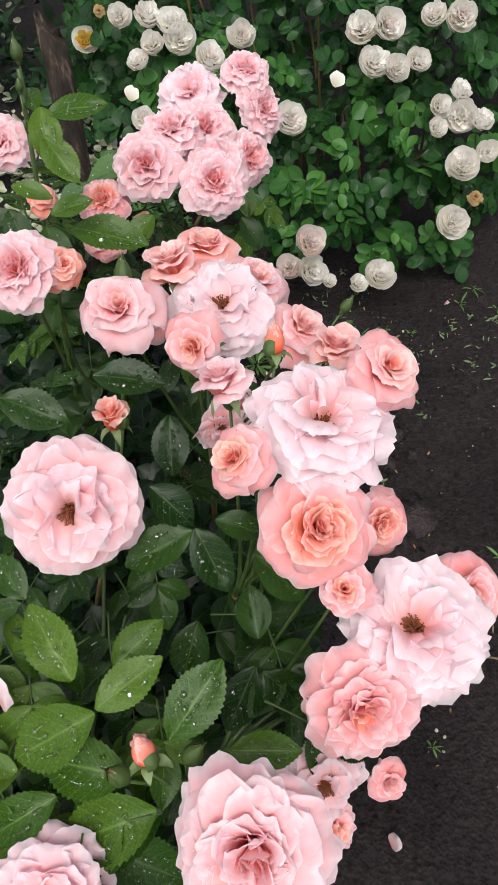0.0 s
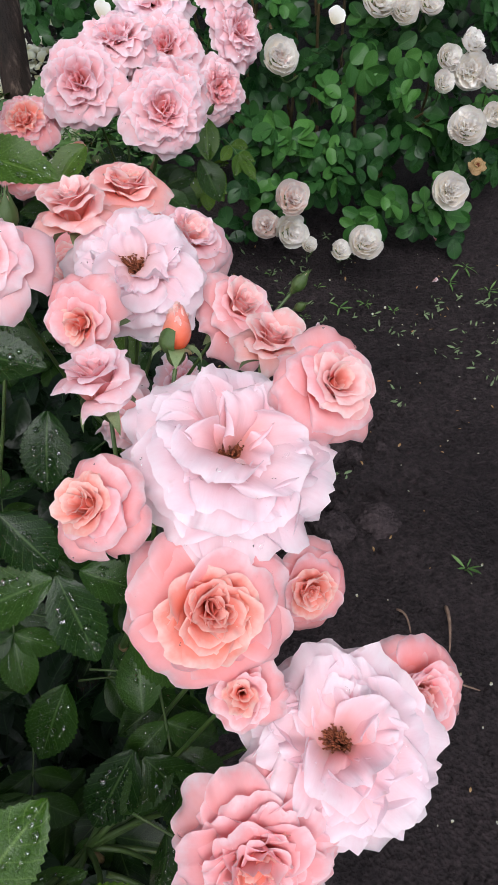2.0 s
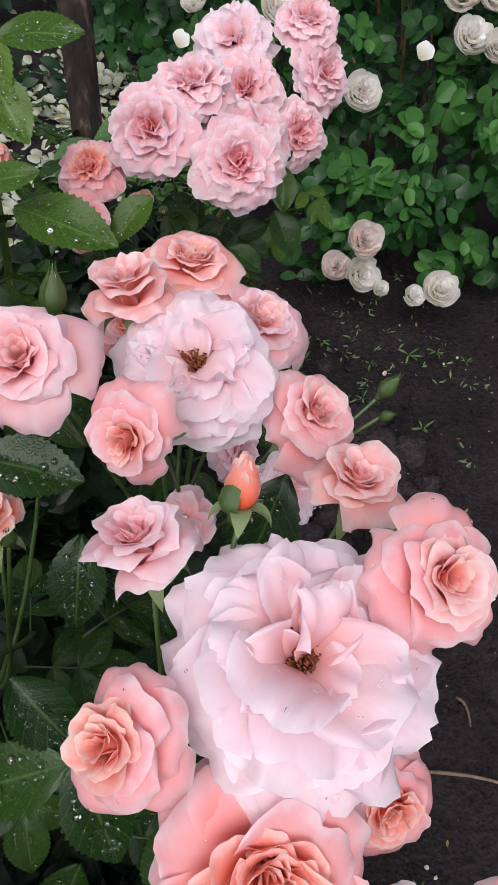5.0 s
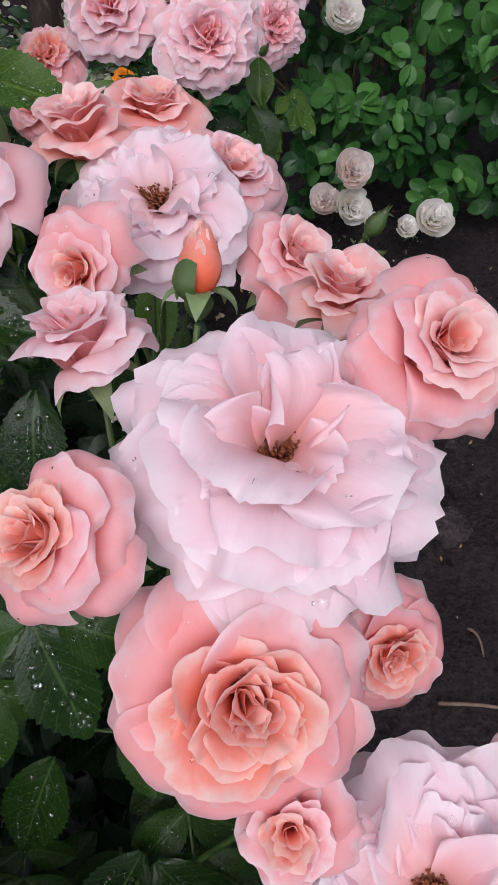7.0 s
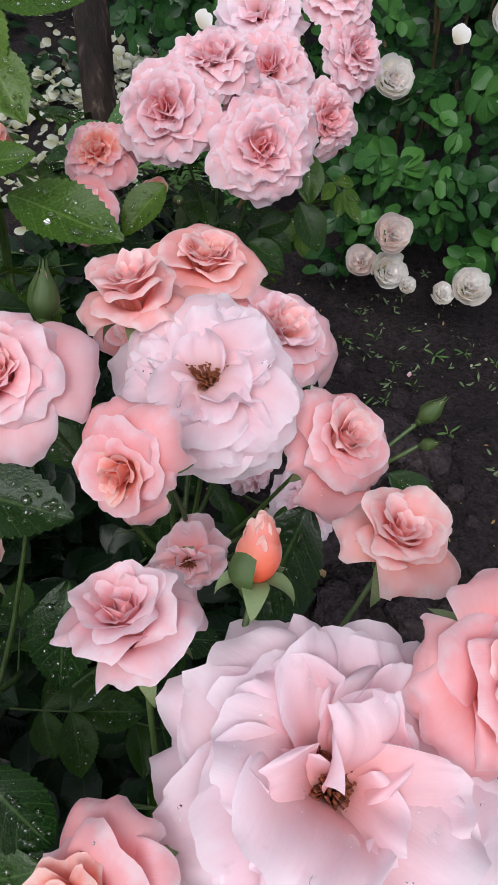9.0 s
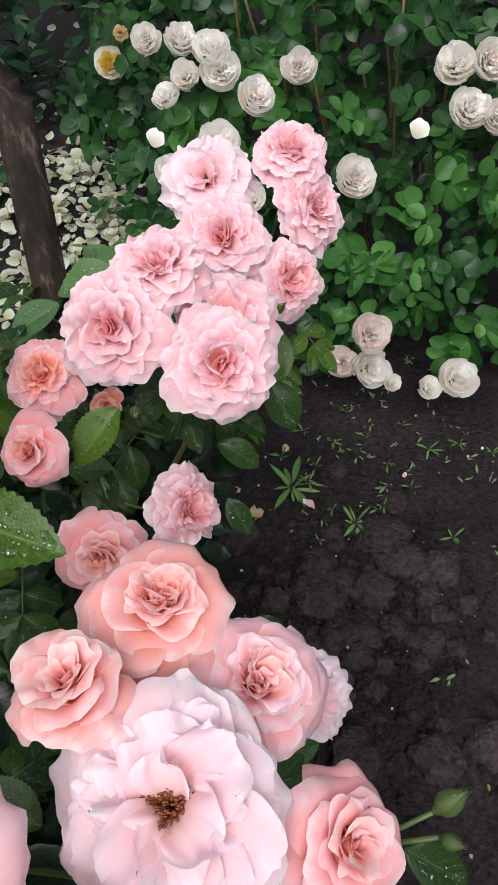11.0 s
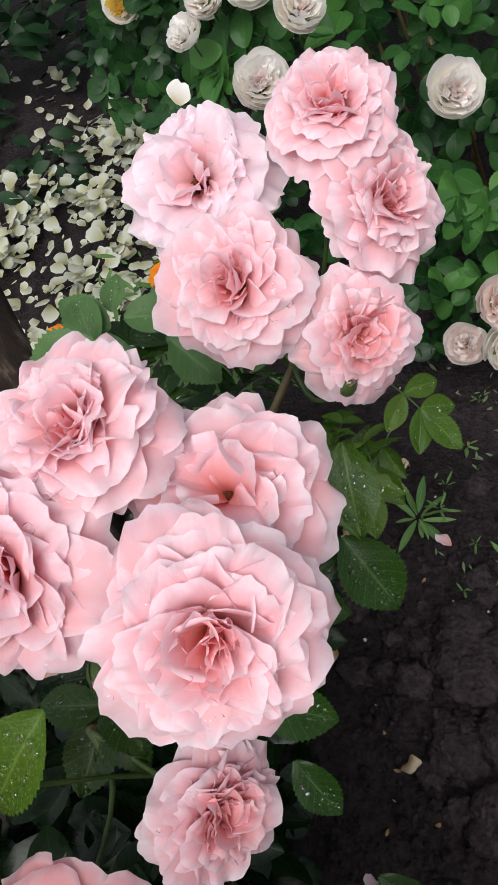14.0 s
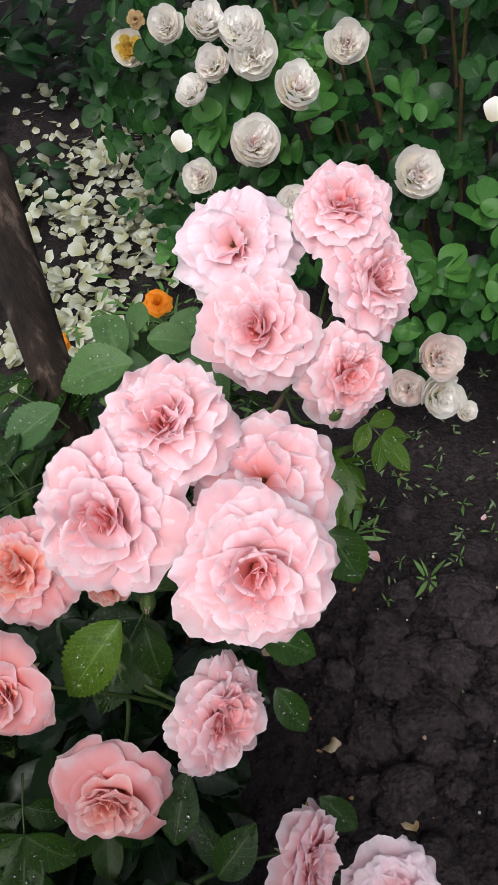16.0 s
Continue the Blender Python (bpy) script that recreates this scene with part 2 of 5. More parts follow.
def grid_faces(rows, columns, start=0):
    return [(start + i * columns + j, start + (i + 1) * columns + j, start + (i + 1) * columns + j + 1, start + i * columns + j + 1)
            for i in range(rows - 1) for j in range(columns - 1)]


def child(name, data, parent, m, label=""):
    """One mesh object under a thing or a part, placed in the parent's own space."""
    ob = new(name, data)
    ob.parent = parent
    ob.matrix_basis = m
    return tagged(ob, label)


def thing(name, label, category, group="", kind="", at=(0, 0, 0)):
    ob = new(name)
    ob.empty_display_size = 0.05
    ob.location = at
    return tagged(ob, label, category, group, kind)


def turned(normal, spin=0.0, place=(0, 0, 0), scale=1.0):
    """A pose whose z axis points along normal."""
    turn = Vector(normal).normalized().to_track_quat("Z", "Y").to_matrix().to_4x4()
    return Matrix.Translation(place) @ turn @ Matrix.Rotation(spin, 4, "Z") @ Matrix.Scale(scale, 4)


def along(start, end, up, scale=1.0):
    """A pose whose x axis runs from start to end, with z as near to up as can be."""
    x = (Vector(end) - Vector(start)).normalized()
    z = Vector(up)
    z = (z - x * z.dot(x)).normalized()
    y = z.cross(x)
    m = Matrix((x, y, z)).transposed().to_4x4()
    return Matrix.Translation(start) @ m @ Matrix.Scale(scale, 4)


def tube(points, radii, sides=6):
    """Vertices and faces of a round stem through points."""
    verts, faces = [], []
    points = [Vector(p) for p in points]
    for i, p in enumerate(points):
        way = (points[min(i + 1, len(points) - 1)] - points[max(i - 1, 0)]).normalized()
        a = way.orthogonal().normalized()
        if i and a.dot(last) < 0:
            a = -a
        if i:
            a = (last - way * last.dot(way)).normalized()
        last = a
        b = way.cross(a)
        for k in range(sides):
            w = 2 * math.pi * k / sides
            verts.append(p + (a * math.cos(w) + b * math.sin(w)) * radii[i])
    for i in range(len(points) - 1):
        for k in range(sides):
            n = (k + 1) % sides
            faces.append((i * sides + k, i * sides + n, (i + 1) * sides + n, (i + 1) * sides + k))
    faces.append(tuple(range(sides))[::-1])
    faces.append(tuple((len(points) - 1) * sides + k for k in range(sides)))
    return verts, faces


def bent(a, b, sag, steps=7):
    """Points of a stem from a to b that bows by the vector sag."""
    a, b, sag = Vector(a), Vector(b), Vector(sag)
    return [a.lerp(b, k / (steps - 1)) + sag * math.sin(math.pi * k / (steps - 1)) for k in range(steps)]


def bead(verts, faces, place, normal, r, rows=2, sides=6):
    """A flattened drop of water lying on a surface."""
    m = turned(normal, 0, place)
    start = len(verts)
    for i in range(rows):
        w = math.pi / 2 * i / rows
        for k in range(sides):
            f = 2 * math.pi * k / sides
            verts.append(m @ Vector((r * math.cos(w) * math.cos(f), r * math.cos(w) * math.sin(f), r * 0.72 * math.sin(w) - 0.06 * r)))
    verts.append(m @ Vector((0, 0, 0.66 * r)))
    for i in range(rows - 1):
        for k in range(sides):
            n = (k + 1) % sides
            faces.append((start + i * sides + k, start + i * sides + n, start + (i + 1) * sides + n, start + (i + 1) * sides + k))
    for k in range(sides):
        faces.append((start + (rows - 1) * sides + k, start + (rows - 1) * sides + (k + 1) % sides, start + rows * sides))
    faces.append(tuple(start + k for k in range(sides))[::-1])


# ---- petals ----
def eased(low, high, x):
    x = min(1.0, max(0.0, (x - low) / (high - low)))
    return x * x * (3 - 2 * x)


def petal(name, mat, length, width, low, high, bow, ruffle, seed, rows=10, columns=9, notch=0.03, root=0.05, lift=0.0, roll=0.0, fold=0.0, tip=0.0, swirl=0.0):
    """One fan-shaped petal that grows along +x from the flower's axis. low and high are its angles from the axis at claw and rim,
    roll turns its sides back, tip its rim, fold keels it along the middle and swirl brings one side nearer to the axis."""
    shift = Vector((seed * 7.31, seed * 3.17, seed * 1.73))
    fine = 24
    spine = [(root, lift, radians(low))]
    for i in range(1, fine + 1):
        v = i / fine
        a = radians(low + (high - low) * v + tip * eased(0.72, 1.0, v))
        r, z, _ = spine[-1]
        spine.append((r + math.sin(a) * length / fine, z + math.cos(a) * length / fine, a))
    verts, uvs = [], []
    lean = 1.3 if noise.noise(shift) > 0 else 0.7
    for i in range(rows):
        v = (i / (rows - 1)) ** 0.85
        half = width / 2 * (0.18 + 0.82 * math.sin(math.pi / 2 * min(1.0, v / 0.78)) ** 0.9)
        for j in range(columns):
            u = math.sin(math.pi / 2 * (2 * j / (columns - 1) - 1))
            s = v * (1 - 0.62 * (1 - math.sqrt(1 - abs(0.975 * u) ** 2.7)) * v)
            s += v ** 3 * (0.08 * noise.noise(shift + Vector((u * 2.2, 9.0, 0))) + 0.05 * noise.noise(shift + Vector((u * (6.0 if columns > 25 else 4.4), 5.0, 0))) - notch * math.exp(-(u / 0.22) ** 2))
            at = min(fine - 0.001, max(0.0, s * fine))
            k = int(at)
            (r0, z0, a0), (r1, z1, a1) = spine[k], spine[k + 1]
            f = at - k
            r, z, a = r0 + (r1 - r0) * f, z0 + (z1 - z0) * f, a0 + (a1 - a0) * f
            # the petal wraps round the axis like a sheet on a cone, so that the whorls nest
            bend = math.cos(a) / max(r, 0.55 * bow, half * 0.4) + 1e-5
            turn = u * half * bend
            side, rise = math.sin(turn) / bend, (1 - math.cos(turn)) / bend
            rise -= roll * half * max(0.0, abs(u) - 0.3) ** 2 * v ** 1.5 * (lean if u > 0 else 2 - lean)
            rise += fold * half * (math.sqrt(u * u + 0.04) - 0.45) * v + swirl * half * u * v * v
            rim = 1 - (1 - abs(u) ** 3) * (1 - v ** 3)
            rise += ruffle * length * v ** 1.5 * (0.8 * noise.noise(shift + Vector((u * 1.3, v * 1.3, 0)))
                                                  + 0.8 * noise.noise(shift + Vector((u * 2.7, v * 1.6, 4))) * (0.2 + 0.8 * rim)
                                                  + 0.25 * noise.noise(shift + Vector((u * (6.5 if columns > 25 else 4.6), v * 3.0, 8))) * (0.1 + 0.9 * rim))
            side += ruffle * length * 0.35 * v * v * noise.noise(shift + Vector((u * 1.8, v * 1.8, 15)))
            verts.append((r - math.cos(a) * rise, side, z + math.sin(a) * rise))
            uvs.append(((u + 1) / 2, v))
    return mesh_of(name, verts, grid_faces(rows, columns), mat, uvs)


# whorls of each kind of bloom, outermost first: count, radius and height of the rim, width, curl outwards in degrees, ruffle, keel, looseness in degrees
KINDS = {
    "full": [(9, 1.02, -0.10, 0.84, 40, 0.12, 0.0, 3), (9, 0.96, 0.10, 0.82, 38, 0.14, 0.0, 4), (9, 0.86, 0.27, 0.74, 36, 0.16, 0.0, 5), (9, 0.72, 0.40, 0.62, 30, 0.20, 0.05, 8),
             (8, 0.57, 0.49, 0.64, 22, 0.24, 0.05, 11), (7, 0.43, 0.54, 0.56, 14, 0.28, 0.1, 15), (6, 0.30, 0.55, 0.48, 8, 0.30, 0.1, 19), (4, 0.16, 0.50, 0.42, 4, 0.26, 0.1, 18)],
    "open": [(7, 1.00, -0.08, 1.06, 38, 0.19, 0.0, 7), (7, 0.97, 0.10, 1.00, 34, 0.22, 0.0, 9), (7, 0.89, 0.26, 0.94, 32, 0.20, 0.0, 9), (7, 0.76, 0.40, 0.80, 32, 0.26, 0.0, 14),
             (6, 0.62, 0.50, 0.68, 32, 0.32, 0.1, 20), (5, 0.52, 0.52, 0.56, 36, 0.36, 0.15, 24), (3, 0.48, 0.42, 0.44, 38, 0.36, 0.2, 22)],
    "blown": [(6, 1.06, -0.12, 1.18, 36, 0.12, 0.0, 4), (7, 0.98, 0.06, 1.08, 36, 0.15, 0.0, 5), (7, 0.90, 0.22, 0.96, 34, 0.19, 0.0, 8), (8, 0.77, 0.36, 0.74, 34, 0.26, 0.05, 12),
              (8, 0.60, 0.44, 0.54, 34, 0.34, 0.15, 19)],
    "rosette": [(4, 1.08, -0.02, 1.30, 46, 0.11, 0.0, 5), (4, 0.98, 0.16, 1.24, 44, 0.11, 0.0, 5), (3, 0.84, 0.30, 1.10, 42, 0.12, 0.0, 6), (4, 0.51, 0.54, 0.84, 24, 0.14, 0.0, 5),
                (5, 0.43, 0.60, 0.72, 18, 0.18, 0.0, 7), (5, 0.34, 0.62, 0.60, 14, 0.20, 0.1, 9), (5, 0.26, 0.61, 0.50, 9, 0.21, 0.2, 10), (4, 0.16, 0.59, 0.38, 6, 0.20, 0.2, 9),
                (3, 0.08, 0.56, 0.28, 3, 0.16, 0.2, 8)],
    "cup": [(3, 1.10, 0.20, 1.14, 62, 0.11, 0.0, 9), (3, 0.86, 0.52, 1.14, 56, 0.10, 0.0, 7), (3, 0.62, 0.76, 1.08, 42, 0.08, 0.0, 4), (3, 0.47, 0.87, 1.02, 26, 0.07, 0.0, 3),
            (3, 0.35, 0.93, 0.90, 16, 0.07, 0.0, 3), (3, 0.24, 0.95, 0.72, 10, 0.07, 0.0, 3), (3, 0.15, 0.95, 0.52, 6, 0.06, 0.0, 3), (2, 0.07, 0.92, 0.36, 2, 0.05, 0.0, 2)],
    "goblet": [(3, 0.98, 0.50, 1.10, 50, 0.11, 0.0, 7), (3, 0.80, 0.78, 1.10, 40, 0.09, 0.0, 5), (3, 0.58, 0.97, 1.06, 26, 0.07, 0.0, 3), (3, 0.43, 1.04, 0.96, 15, 0.07, 0.0, 3),
               (3, 0.30, 1.06, 0.80, 9, 0.07, 0.0, 3), (3, 0.19, 1.05, 0.58, 5, 0.06, 0.0, 3), (2, 0.08, 1.0, 0.38, 2, 0.05, 0.0, 2)],
    "half": [(3, 0.78, 0.94, 1.0, 36, 0.09, 0.0, 6), (3, 0.54, 1.12, 1.0, 24, 0.07, 0.0, 4), (4, 0.40, 1.18, 0.84, 15, 0.06, 0.0, 2), (3, 0.24, 1.18, 0.62, 8, 0.05, 0.0, 2), (3, 0.10, 1.12, 0.4, 2, 0.03, 0.0, 2)],
    "globe": [(5, 0.96, 0.36, 1.30, -58, 0.04, 0.0, 3), (6, 0.92, 0.52, 1.20, -58, 0.06, 0.0, 4), (7, 0.80, 0.70, 0.80, -46, 0.10, 0.0, 5), (8, 0.64, 0.76, 0.54, -30, 0.18, 0.2, 8),
              (8, 0.48, 0.77, 0.46, -18, 0.24, 0.3, 12), (8, 0.32, 0.76, 0.40, -8, 0.26, 0.4, 15), (5, 0.16, 0.73, 0.32, -2, 0.26, 0.4, 15)],
    "spent": [(6, 1.0, -0.22, 0.95, 30, 0.20, 0.0, 10), (6, 0.92, 0.0, 0.85, 35, 0.24, 0.0, 12), (5, 0.66, 0.2, 0.65, 40, 0.28, 0.2, 16), (3, 0.4, 0.3, 0.45, 40, 0.3, 0.4, 18)],
    "bud": [(4, 0.02, 1.00, 0.74, -46, 0.03, 0.0, 1), (4, 0.02, 1.10, 0.52, -34, 0.02, 0.0, 1), (3, 0.015, 1.14, 0.34, -20, 0.02, 0.0, 1)],
}
# how far the outer petals' sides and rims roll back, and how far each petal overlaps the next like a spiral
ROLLED = {"cup": (1.5, 46), "goblet": (1.3, 44), "half": (1.3, 34), "rosette": (0.6, 34), "full": (0.08, 20), "open": (0.1, 14), "blown": (0.1, 14)}
SWIRLED = {"cup": 0.16, "goblet": 0.16, "half": 0.14, "rosette": 0.10}
library = {}


def petals_of(kind, mats, fine, seed):
    """Petal meshes of one bloom, up to four to a whorl; the small far blooms share theirs."""
    key = (kind, tuple(m.name for m in mats), fine, seed)
    if key not in library:
        rows, columns = ((15, 29) if kind in ("open", "blown") else (14, 23)) if fine else (8, 9)
        whorls = []
        count = len(KINDS[kind])
        side, tip = ROLLED.get(kind, (0.0, 0.0))
        for w, (n, rim, height, width, curl, ruffle, fold, _) in enumerate(KINDS[kind]):
            mat = mats[min(len(mats) - 1, w * len(mats) // count)]
            root, lift = 0.05, 0.012 * w
            row = []
            for k in range(min(n, 5)):
                # the petals of a whorl draw in towards the next one
                near_rim, near_top = rim, height
                if w + 1 < count and kind != "bud":
                    part = k / min(n, 5)
                    near_rim, near_top = rim + (KINDS[kind][w + 1][1] - rim) * part, height + (KINDS[kind][w + 1][2] - height) * part
                lean = math.degrees(math.atan2(near_rim - root, near_top - lift))
                length = math.hypot(near_rim - root, near_top - lift) * radians(max(1, abs(curl))) / math.sin(radians(max(1, abs(curl))))
                row.append(petal("petal", mat, length * (1, 0.95, 1.04, 0.98, 1.02)[k], width * (1, 1.06, 0.92, 1.02, 0.96)[k], lean - curl, lean + curl, max(near_rim, 0.10) * 1.05,
                                 ruffle * (1, 1.25, 0.85, 1.1, 0.95)[k], hash_of(kind) + seed * 3.7 + w * 5 + k * 1.7, rows, columns, root=root, lift=lift,
                                 roll=max(0.0, side - 0.16 * w), fold=fold * (1, -0.6, 0.8, 1.2, -0.9)[k], tip=max(0.0, tip - 3.0 * w), swirl=SWIRLED.get(kind, 0.0)))
            whorls.append(row)
        library[key] = whorls
    return library[key]


def hash_of(text):
    return sum(ord(c) * (i + 3) for i, c in enumerate(text)) % 97


def sepal_mesh(wide=0.14):
    """A pointed sepal that has bent away from the opened bud, hollow like a boat."""
    verts, uvs = [], []
    for i in range(9):
        v = i / 8
        half = wide * (0.45 + 0.55 * math.sin(math.pi * min(1, 0.5 * v / 0.35))) if v < 0.35 else wide * (1 - ((v - 0.35) / 0.65) ** 1.5) + 0.004
        lean = radians(48 + 78 * v)
        for j in range(5):
            u = j / 2 - 1
            verts.append((0.10 + 0.60 * v * math.sin(lean), u * half, 0.60 * v * math.cos(lean) + 0.10 + 0.35 * half * u * u))
            uvs.append(((u + 1) / 2, v))
    return mesh_of("sepal", verts, grid_faces(9, 5), SEPAL, uvs)


def closed_sepal_mesh():
    """A sepal closed round a green bud, drawn out into a thin tip."""
    verts, uvs = [], []
    shape = ((0.0, 0.10), (0.12, 0.25), (0.3, 0.33), (0.5, 0.29), (0.68, 0.17), (0.82, 0.07), (1.0, 0.02))
    for i in range(15):
        v = i / 14
        r = float(np.interp(v, [p for p, _ in shape], [w for _, w in shape]))
        wide = 0.74 if v < 0.6 else 0.74 - 0.6 * (v - 0.6)
        for j in range(5):
            u = j / 2 - 1
            verts.append((r * math.cos(u * wide) + 0.01 + 0.16 * max(0, v - 0.75), r * math.sin(u * wide), 1.55 * v - 0.12))
            uvs.append(((u + 1) / 2, v))
    return mesh_of("sepal", verts, grid_faces(15, 5), GREEN_STEM, uvs)


def hip_mesh():
    points = [(0, 0, z) for z in (-0.34, -0.28, -0.18, -0.08, 0.0, 0.05)]
    return mesh_of("bloom", *tube(points, (0.05, 0.1, 0.15, 0.17, 0.15, 0.12), 9), GREEN_STEM)


def stamen_mesh(count=300, spread=0.17, height=0.24):
    verts, faces = [], []
    rnd = random.Random(11)
    for _ in range(count):
        a, r = rnd.uniform(0, 6.283), spread * math.sqrt(rnd.random())
        top = Vector((r * math.cos(a) * 1.25, r * math.sin(a) * 1.25, height * rnd.uniform(0.7, 1.1)))
        v, f = tube([(r * 0.4 * math.cos(a), r * 0.4 * math.sin(a), 0.02), top * 0.6 + Vector((0, 0, 0.05)), top], (0.006, 0.006, 0.005), 3)
        start = len(verts)
        verts += v
        faces += [tuple(k + start for k in q) for q in f]
        v, f = tube([top - Vector((0.014, 0, 0)), top, top + Vector((0.014, 0.006, 0.006))], (0.005, 0.012, 0.006), 4)
        start = len(verts)
        verts += v
        faces += [tuple(k + start for k in q) for q in f]
    return mesh_of("flower_centre", verts, faces, BROWN)


SEPAL_MESH, BROAD_SEPAL, CLOSED_SEPAL, HIP, STAMENS = sepal_mesh(), sepal_mesh(0.17), closed_sepal_mesh(), hip_mesh(), stamen_mesh()
RIGHT, UP, BACK = Vector((0.99, 0.08, 0.0)), Vector((-0.04, 0.8, 0.6)), Vector((0.05, -0.6, 0.8))
blooms_made = []


def drop_mesh_on(me, count, seed, low, high, rows=2, sides=6):
    """Rain beads spread over the faces of a petal or leaf mesh, on its inner or upper side."""
    rnd = random.Random(seed)
    verts, faces = [], []
    grid = np.array([d.uv[:] for d in me.uv_layers[0].data]).reshape(-1, 4, 2).mean(axis=1)
    polys = [p for p, (u, v) in zip(me.polygons, grid) if 0.14 < u < 0.86 and 0.2 < v < 0.9]
    for _ in range(count):
        p = rnd.choice(polys)
        bead(verts, faces, p.center, p.normal, low + (high - low) * rnd.random() ** 2, rows, sides)
    return mesh_of("rain_film", verts, faces, WATER)


drop_library = {}


def bloom(bush, kind, centre, radius, a=0.0, b=0.0, mats=(PINK,), label="", fine=True, wet=0.0, stem_to=None):
    """A bloom on its bush: hip, sepals, whorls of petals and, where it is open, withered stamens. a and b lean it to the side and up."""
    rnd = random.Random(int(abs(centre[0]) * 7919 + centre[1] * 104729 + centre[2] * 1299709))
    n = (BACK + RIGHT * a + UP * b).normalized()
    deep = {"full": 0.32, "open": 0.2, "blown": 0.18, "rosette": 0.34, "cup": 0.62, "goblet": 0.68, "half": 0.6, "globe": 0.6, "spent": 0.1, "bud": 0.5}[kind]
    size = radius / {"full": 0.95, "open": 0.97, "blown": 0.97, "rosette": 0.96, "cup": 0.92, "goblet": 0.88, "half": 0.8, "globe": 0.98, "spent": 1.0, "bud": 0.37}[kind]
    base = Vector(centre) - n * deep * size
    head = child("bloom", HIP, bush, turned(n, rnd.uniform(0, 6.28), base, size), label)
    head.scale.z *= (0.7 if kind == "bud" and radius > 0.009 else 0.85 if kind == "bud" else 1.0)
    opened = kind == "bud" and radius > 0.009
    for k in range(5):
        form = BROAD_SEPAL if opened else CLOSED_SEPAL if kind == "bud" else SEPAL_MESH
        child("sepal", form, head, Matrix.Rotation(k * 1.2566 + 0.3, 4, "Z") @ Matrix.Scale((0.82 if opened else 1.05) - 0.06 * (k % 3), 4))
    if opened:
        child("sepal", CLOSED_SEPAL, head, Matrix.Rotation(3.4, 4, "Z") @ Matrix.Diagonal((1.06, 0.75, 0.72, 1)))
    around = 0.0
    skew = Matrix.Rotation(rnd.uniform(0, 6.28), 4, "Z") @ Vector((1, 0, 0))
    slant = radians({"full": 1.6, "open": 2.2, "blown": 2.0, "rosette": 2.0, "cup": 1.0}.get(kind, 0.0))
    placed = 0
    seed = len(blooms_made) if fine else int(centre[0] * 1000) % 3
    for w, (row, spec) in enumerate(zip(petals_of(kind, mats, fine, seed), KINDS[kind])):
        count, loose = spec[0], spec[7]
        around += rnd.uniform(0.3, 0.9)
        for k in range(count):
            pick = k * len(row) // count
            turn = Matrix.Rotation(around + 6.2832 * k / count if kind == "bud" else 2.39996 * placed + rnd.uniform(-0.14, 0.14), 4, "Z")
            placed += 1
            tip = Matrix.Rotation(radians(rnd.uniform(-loose, loose)), 4, "Y") @ Matrix.Rotation(radians(rnd.uniform(-loose, loose)), 4, "X")
            ob = child("petal", row[pick], head, Matrix.Rotation(slant * w, 4, skew) @ turn @ tip @ Matrix.Scale(1.0 if kind == "bud" else rnd.uniform(0.84, 1.08) if w < 2 and kind not in ("open", "blown") else rnd.uniform(0.92, 1.06), 4))
            if wet and w < 4 and rnd.random() < wet:
                key = (row[pick].as_pointer(), k % 2)
                if key not in drop_library:
                    drop_library[key] = drop_mesh_on(row[pick], 8, w * 31 + pick * 7 + k, 0.012, 0.055, 3, 9)
                rain_on(drop_library[key], head, ob.matrix_basis.copy())
    if kind in ("open", "spent", "blown"):
        child("flower_centre", STAMENS, head, Matrix.Scale(0.6 if mats[-1] is ROSE and kind == "open" else 1.2 if kind == "blown" else 1.05, 4), "withered brown stamens")
    if stem_to is not None:
        start = base - n * 0.3 * size
        end = Vector(stem_to)
        way = end - start
        points = bent(start, end, -n * 0.15 * way.length + Vector((0, 0, -0.02)))
        child("stem", mesh_of("stem", *tube(points, [0.0011 + 0.0002 * k for k in range(7)], 7), GREEN_STEM), bush, Matrix.Translation(-bush.location))
    blooms_made.append((Vector(centre), radius))
    return head


# ---- leaves ----
def leaflet_mesh(width, seed, fold=0.25, droop=0.16, rows=31, columns=7, teeth=0.075, mat=None, round_tip=False):
    """One saw-edged leaflet of unit length along +x, folded along its midrib."""
    verts, uvs = [], []
    shift = Vector((seed * 5.1, seed * 2.3, 0))
    for i in range(rows):
        v = i / (rows - 1)
        if round_tip:
            half = width / 2 * math.sin(math.pi * (0.02 + 0.96 * v) ** 0.95) ** 0.6
        else:
            half = width / 2 * math.sin(math.pi * (0.015 + 0.985 * v) ** 0.86) ** 0.85
        tooth = teeth if i % 2 else -teeth * 0.3
        for j in range(columns):
            u = 2 * j / (columns - 1) - 1
            outer = abs(u) > 0.99
            y = u * half * (1 + (tooth if outer else 0))
            x = v + (0.012 if outer and i % 2 else 0) + 0.05 * abs(u) * math.sin(math.pi * v)
            z = fold * abs(y) - droop * v * v + 0.05 * noise.noise(shift + Vector((u * 1.2, v * 2.2, 0)))
            z += 0.004 * math.sin((v - 0.2 * abs(u)) * 44) * min(1, abs(u) * 2) * (1 - abs(u) * 0.5)
            verts.append((x, y, z))
            uvs.append((0.5 + u / 2, v))
    return mesh_of("leaflet", verts, grid_faces(rows, columns), mat, uvs)


def leaflet_set(mat, width, **more):
    return [leaflet_mesh(width * f, 3.0 + k * 2.7, mat=mat, fold=0.12 + 0.1 * k, droop=0.08 + 0.07 * k, **more) for k, f in enumerate((1.0, 0.92, 1.08, 0.97))]


